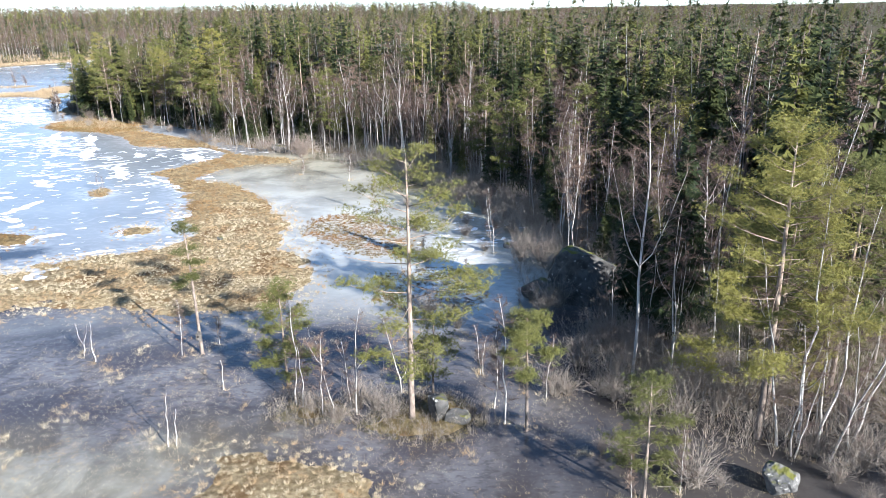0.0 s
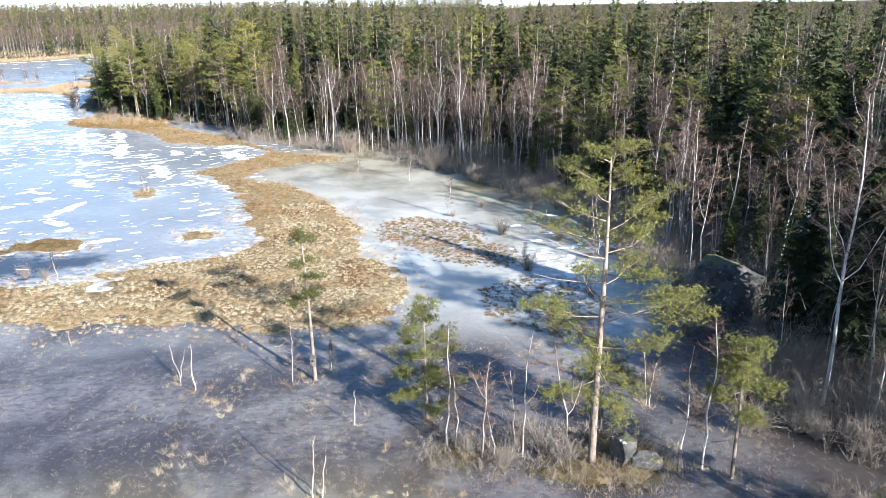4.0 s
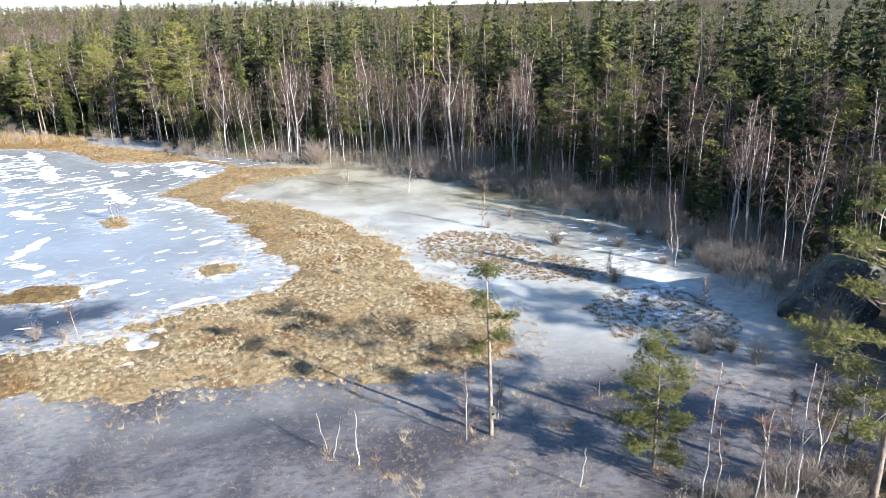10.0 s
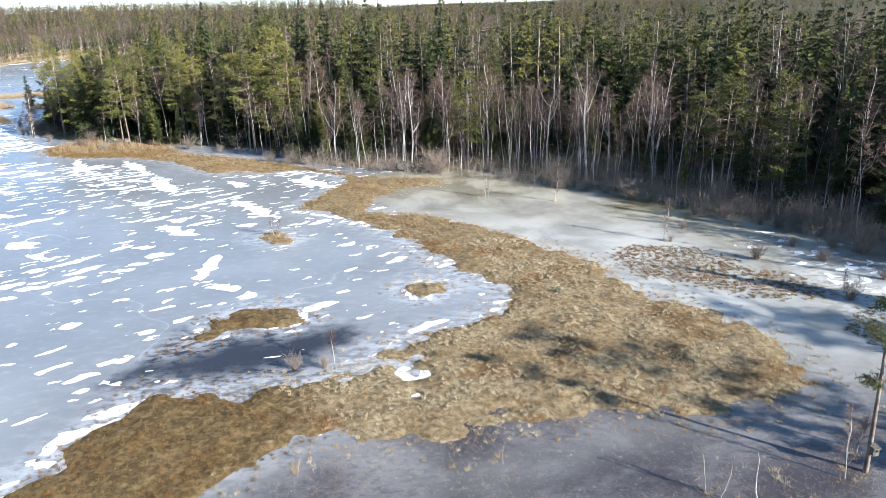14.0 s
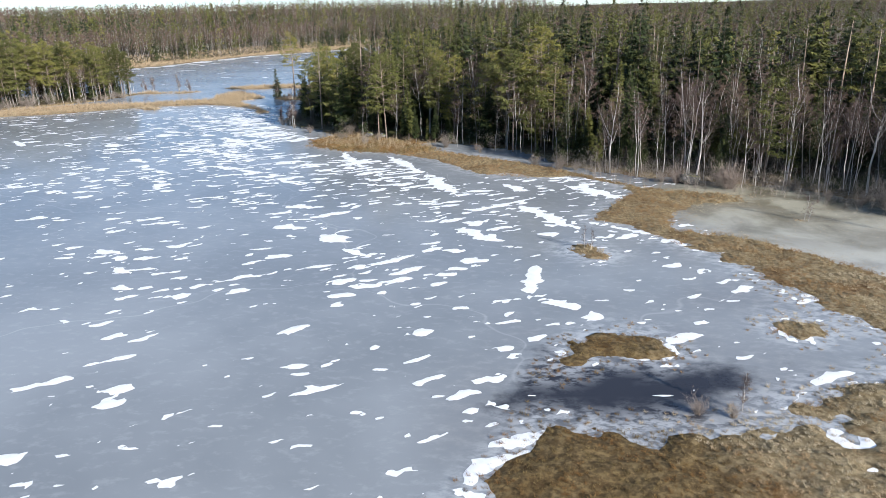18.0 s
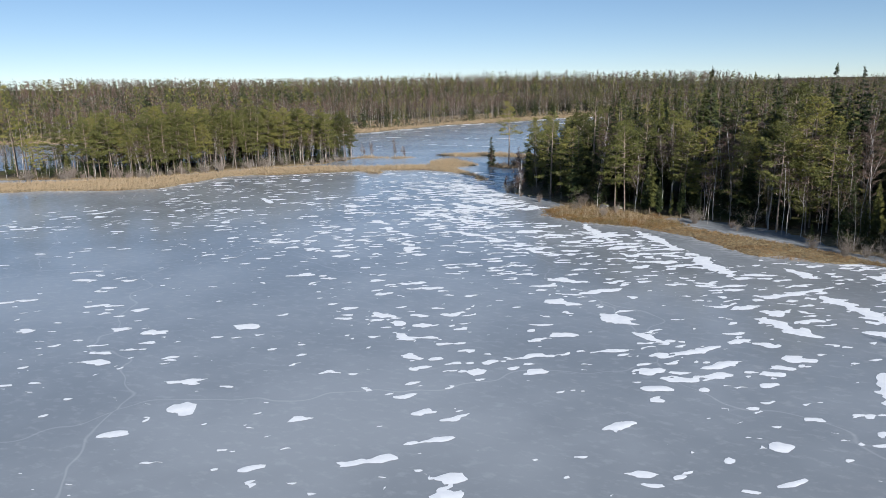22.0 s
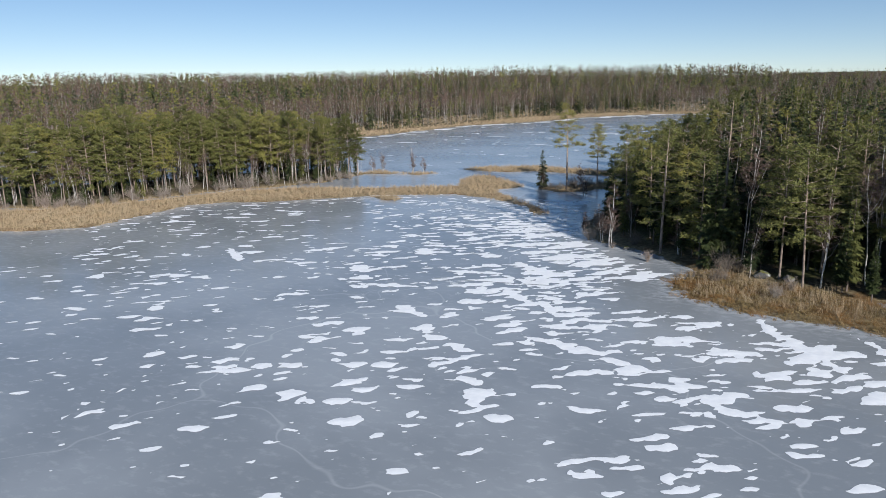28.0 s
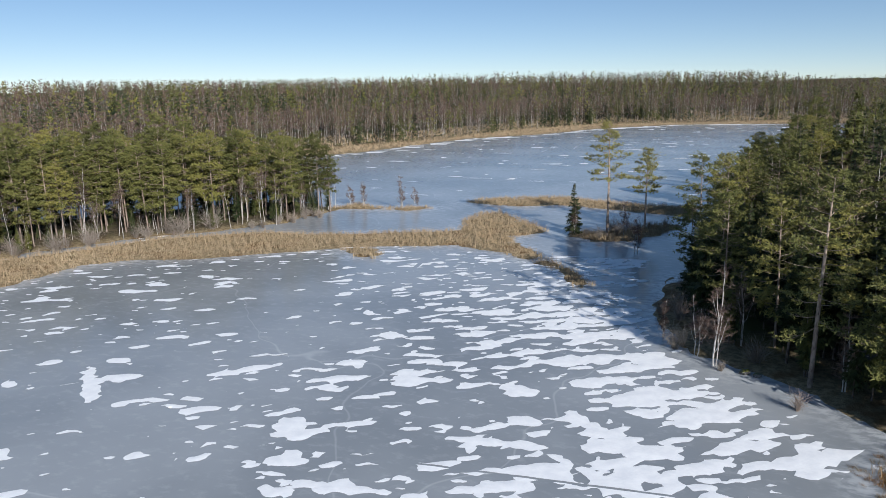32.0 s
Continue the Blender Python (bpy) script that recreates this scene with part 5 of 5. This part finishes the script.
def grass_spots(polys, gap, box, seed, lim=0.1, thin=0.0, fringe=0.0):
    x0, x1, y0, y1 = box
    g = np.random.default_rng(seed)
    gx, gy = np.meshgrid(np.arange(x0, x1, gap), np.arange(y0, y1, gap))
    x, y = gx.ravel() + g.uniform(-0.5, 0.5, gx.size) * gap, gy.ravel() + g.uniform(-0.5, 0.5, gx.size) * gap
    d = np.max([inside(p, x, y) for p in polys], axis=0) + 0.6 * (0.55 * rough(x / 2.6, y / 2.6, 3) + 0.9 * value(x / 9, y / 9, 9))
    ok = ((d > lim) & (g.uniform(size=x.size) > thin)) | ((d > lim - fringe) & (g.uniform(size=x.size) < 0.5 * np.clip(1 + (d - lim) / max(fringe, 0.01), 0, 1)))
    return np.stack([x, y], 1)[ok]


def stuff(name, geo, mat, label, category):
    v, f = geo.arrays()
    me = mesh_of(name, v, f, mat)
    if geo.tone is not None:
        field(me, "tone", geo.tone)
    return tagged(new(name, me), label, category, kind="stuff")


MAIN_LOW = [MARSH, NEAR_MARSH, ISLET_BIRCH, ISLET_SEDGE, ISLET_MOSS]
tuft = grass_spots(MAIN_LOW, 0.40, (-62, 4, 20, 82), 5, fringe=2.4)
tuft = tuft[np.exp(-((tuft[:, 0] + 35.1) ** 2 + (tuft[:, 1] - 56.6) ** 2) / 9) < np.random.default_rng(2).uniform(0.35, 1.25, len(tuft))]
tuft_jit = np.random.default_rng(3).normal(0, 1.5, len(tuft))
mossy = (tuft[:, 0] + 3 * value(tuft[:, 0] / 4, tuft[:, 1] / 4, 97) + tuft_jit < -43) & (tuft[:, 1] < 71)
rusty = ~mossy & (0.5 * tuft[:, 0] - 0.6 * tuft[:, 1] + 9 * value(tuft[:, 0] / 3.5, tuft[:, 1] / 3.5, 94) + 2 * tuft_jit < -60.0)
stuff("sedge_grass", blades(tuft[~mossy & ~rusty], 38, 0.21, 0.85, 0.014, 6, 0.12, 0.35), M_SEDGE, "dry tan sedge tussocks on the marsh", "grass")
stuff("moss_sedge", blades(tuft[mossy], 38, 0.18, 0.85, 0.014, 36, 0.12, 0.3), M_MOSS, "olive brown mossy sedge at the marsh tip", "grass")
stuff("rusty_sedge", blades(tuft[rusty], 38, 0.20, 0.85, 0.014, 46, 0.12, 0.35), M_RUST, "rust brown sedge on the wet marsh", "grass")
stuff("far_sedge", blades(grass_spots(MAIN_LOW, 0.5, (-90, 4, 82, 146), 25), 18, 0.26, 1.0, 0.03, 26, 0.2, 0.3), M_RUST, "dry tan sedge along the lake shore", "grass")
pond = np.concatenate([grass_spots([SEDGE_B], 0.34, (-8, 6, 46, 62), 55, -1.2, 0.5), grass_spots([SEDGE_A], 0.32, (-16, 0, 58, 78), 57, -0.5, 0.25, 1.2)])
stuff("pond_sedge", blades(pond, 44, 0.19, 1.0, 0.018, 56, 0.16, 0.5), M_MOSS, "thin brown sedge tufts in the snowy pond ice", "grass")
stuff("heath_cover", blades(grass_spots([PINE_KNOLL, BIRCH_KNOLL], 0.26, (-11, 4, 31, 38), 7, -0.5), 22, 0.32, 0.9, 0.012, 8), M_HEATH, "brown heather and sedge on the bog knolls", "grass")
geo = Geo()
for x, y in grass_spots([PINE_KNOLL, BIRCH_KNOLL], 0.62, (-12, 5, 30, 39), 17, -0.9):
    v, f = shrub_geo(WOOD.uniform(0.6, 1.5), int(WOOD.integers(1e6)), 9, 0.4, 0.014).arrays()
    geo.add(v + np.array([x, y, ground_z(x, y)]), f)
stuff("heath_twigs", geo, M_SHRUB, "low bare twigs over the bog knolls", "undergrowth")
g = np.random.default_rng(9)
loose = np.stack([g.uniform(-56, 16, 110000), g.uniform(22, 112, 110000)], 1)
lo, wo = shores(loose[:, 0], loose[:, 1])
dens = 0.22 * (value(loose[:, 0] / 5, loose[:, 1] / 5, 88) + 1) * np.where(loose[:, 1] < 52, 1.0, 0.2) + 0.9 * np.clip(1 + lo / 2.5, 0, 1) ** 2
loose = loose[(inside(BOG, loose[:, 0], loose[:, 1]) > 0) & (lo < 0) & (g.uniform(size=110000) < dens * 2.3)]
stuff("ice_sedge", blades(loose, 9, 0.11, 1.1, 0.009, 10, 0.12, 0.9), M_SEDGE, "single dry sedge tufts frozen into the bog ice", "grass")
feet = np.array([(x, y) for x, y, h in BOG_BIRCHES + SNAGS for _ in range(5)] + [(9, 27.4)] * 6 + [(4.2, 33.1)] * 6 + [(-16.4, 42.6)] * 5 + [(-9.8, 38.4)] * 9 + [(15.4, 27.9)] * 8, float)
mats = np.stack([g.uniform(-24, 9, 40), g.uniform(30.5, 47, 40)], 1)
mats = mats[shores(mats[:, 0], mats[:, 1])[0] < -0.5]
feet = np.concatenate([feet, np.repeat(mats, g.integers(2, 9, len(mats)), 0)])
feet += g.normal(0, 0.36, feet.shape)
stuff("tussock_grass", blades(feet, 26, 0.25, 1.05, 0.012, 30, 0.16, 0.8), M_SEDGE, "tall tan tussocks at the feet of the bog trees", "grass")
stuff("shore_reeds", blades(grass_spots([REED_WEST, REED_BAR, REED_ISLET, BIRCH_ISLET, FLOOD_ISLET], 0.65, (-270, -82, 108, 252), 11), 16, 0.7, 0.3, 0.032, 12, 0.4), M_REED, "pale dry reeds on the far shore", "reeds")
stuff("north_reeds", blades(grass_spots([REED_NORTH], 1.8, (-330, 60, 255, 600), 13), 9, 0.9, 0.3, 0.13, 14, 0.9), M_REED, "pale dry reeds along the far lake", "reeds")
stuff("headland_sedge", blades(grass_spots([HEAD_SEDGE], 0.36, (-88, -56, 134, 158), 15, fringe=1.2), 26, 0.30, 0.9, 0.022, 16, 0.22, 0.4), M_MOSS, "olive brown sedge below the wooded headland", "grass")
stuff("headland_reeds", blades(grass_spots([[(-83, 150), (-80, 144), (-70, 139.5), (-62, 139), (-60, 143), (-68, 147), (-78, 156)]], 0.8, (-88, -56, 134, 158), 65, 0.4, 0.35), 14, 1.15, 0.35, 0.024, 66, 0.3), M_REED, "pale dry reeds along the wooded headland", "reeds")

# ---- boulders ----


def boulder(label, x, y, sx, sy, sz, seed, sink=0.2, turn=0.0, mat=M_STONE):
    bm = bmesh.new()
    bmesh.ops.create_icosphere(bm, subdivisions=4, radius=1.0)
    g = np.random.default_rng(seed)
    cuts = g.normal(size=(13, 3))
    cuts[0] = (0.15, -0.1, 1.0)
    cuts /= np.linalg.norm(cuts, axis=1, keepdims=True)
    lim = g.uniform(0.52, 0.86, 13)
    for q in bm.verts:
        p = np.array(q.co)
        for c, l in zip(cuts, lim):
            over = p @ c - l
            if over > 0:
                p = p - c * over
        w = Vector(p)
        p = p * (1 + 0.10 * noise.noise(w * 1.9 + Vector((seed, 0, 0))) + 0.055 * noise.noise(w * 4.5) + 0.03 * noise.noise(w * 11.0))
        q.co = (p[0] * sx, p[1] * sy, p[2] * sz)
    me = bpy.data.meshes.new("boulder")
    bm.to_mesh(me)
    bm.free()
    me.materials.append(mat)
    ob = tagged(new("boulder", me), label, "boulder")
    ob.matrix_basis = pose(x, y, ground_z(x, y) + sz * (1 - sink) * 0.72, 0, 0, turn)
    return ob


boulder("house-sized dark granite boulder at the forest edge", 10.4, 51.6, 3.2, 2.8, 3.2, 1, 0.25, 20, M_DARK_STONE)
boulder("low granite block beside the great boulder", 7.4, 51.4, 1.7, 1.5, 1.5, 2, 0.3, 0, M_DARK_STONE)
boulder("lichen-white boulder with moss in the bog ice", 15.4, 27.9, 0.92, 0.78, 1.05, 3, 0.15, 35)
boulder("dark lichened boulder by the knoll pine", -0.5, 34.2, 0.75, 0.7, 1.2, 4, 0.2, 60, M_DARK_STONE)
boulder("flat lichened stone on the pine knoll", 0.5, 33.9, 0.8, 0.6, 0.5, 5, 0.3, 0, M_DARK_STONE)
boulder("grey boulder in the headland wood", -78.2, 166.6, 2.2, 1.7, 1.7, 6, 0.2)
boulder("grey boulder at the end of the sedge strip", -27.4, 114.4, 1.4, 1.0, 1.0, 7, 0.2, 0, M_DARK_STONE)
boulder("dark stone in the pond ice", 8.0, 63.6, 0.8, 0.6, 0.5, 8, 0.3, 0, M_DARK_STONE)
boulder("dark stone in the pond ice", 5.9, 64.3, 0.6, 0.5, 0.4, 9, 0.3)
for i, (x, y, r) in enumerate(((-87.5, 163.6, 0.5), (-86.6, 163.2, 0.4), (-22.6, 67.2, 0.35), (-73, 152, 0.9), (-70.5, 151, 0.7), (17, 40, 0.8), (15, 52, 0.9), (18.5, 38, 0.7))):
    boulder("grey lichened stone at the shore", x, y, r, r * 0.8, r * 0.7, 20 + i, 0.3)

# ---- nest box on the slender pine ----
def box_part(name, size, at, mat, parent, label=""):
    bm = bmesh.new()
    bmesh.ops.create_cube(bm, size=1.0)
    bmesh.ops.scale(bm, vec=size, verts=bm.verts)
    bmesh.ops.bevel(bm, geom=bm.edges[:], offset=0.008, segments=1, affect="EDGES")
    bmesh.ops.translate(bm, vec=at, verts=bm.verts)
    me = bpy.data.meshes.new(name)
    bm.to_mesh(me)
    bm.free()
    me.materials.append(mat)
    ob = new(name, me)
    ob.parent = parent
    if label:
        tagged(ob, label)
    return ob


M_BOARD = bark("weathered_board", (0.08, 0.07, 0.062), (0.21, 0.19, 0.17), 3.0, (4, 4, 0.6))
# near-black colour stands in for the shade inside the entry hole
M_HOLE_SHADE = Mat("hollow_shade", 0.95, 0.1)
M_HOLE_SHADE.p.inputs["Base Color"].default_value = (0.01, 0.009, 0.008, 1)
nest = tagged(new("nest_box"), "weathered grey nest box strapped to a pine trunk", "nest box")
box_part("back_board", (0.30, 0.03, 0.85), (0, 0.17, 0.0), M_BOARD, nest)
nest_body = box_part("box_body", (0.36, 0.30, 0.50), (0, 0.0, 0.0), M_BOARD, nest)
box_part("box_roof", (0.46, 0.42, 0.04), (0, -0.02, 0.27), M_BOARD, nest)
# no opening is cut: a dark disc on the front shows the hole
bm = bmesh.new()
bmesh.ops.create_cone(bm, cap_ends=True, segments=16, radius1=0.075, radius2=0.075, depth=0.02)
bmesh.ops.rotate(bm, matrix=Matrix.Rotation(math.pi / 2, 3, "X"), verts=bm.verts)
bmesh.ops.translate(bm, vec=(0, -0.155, 0.08), verts=bm.verts)
me = bpy.data.meshes.new("entry_hole")
bm.to_mesh(me)
bm.free()
me.materials.append(M_HOLE_SHADE.m)
hole = new("entry_hole", me)
hole.parent = nest_body
nest.matrix_basis = pose(-16.4, 42.6 - 0.26, 1.35, 0, 0, -6) @ Matrix.Scale(0.82, 4)
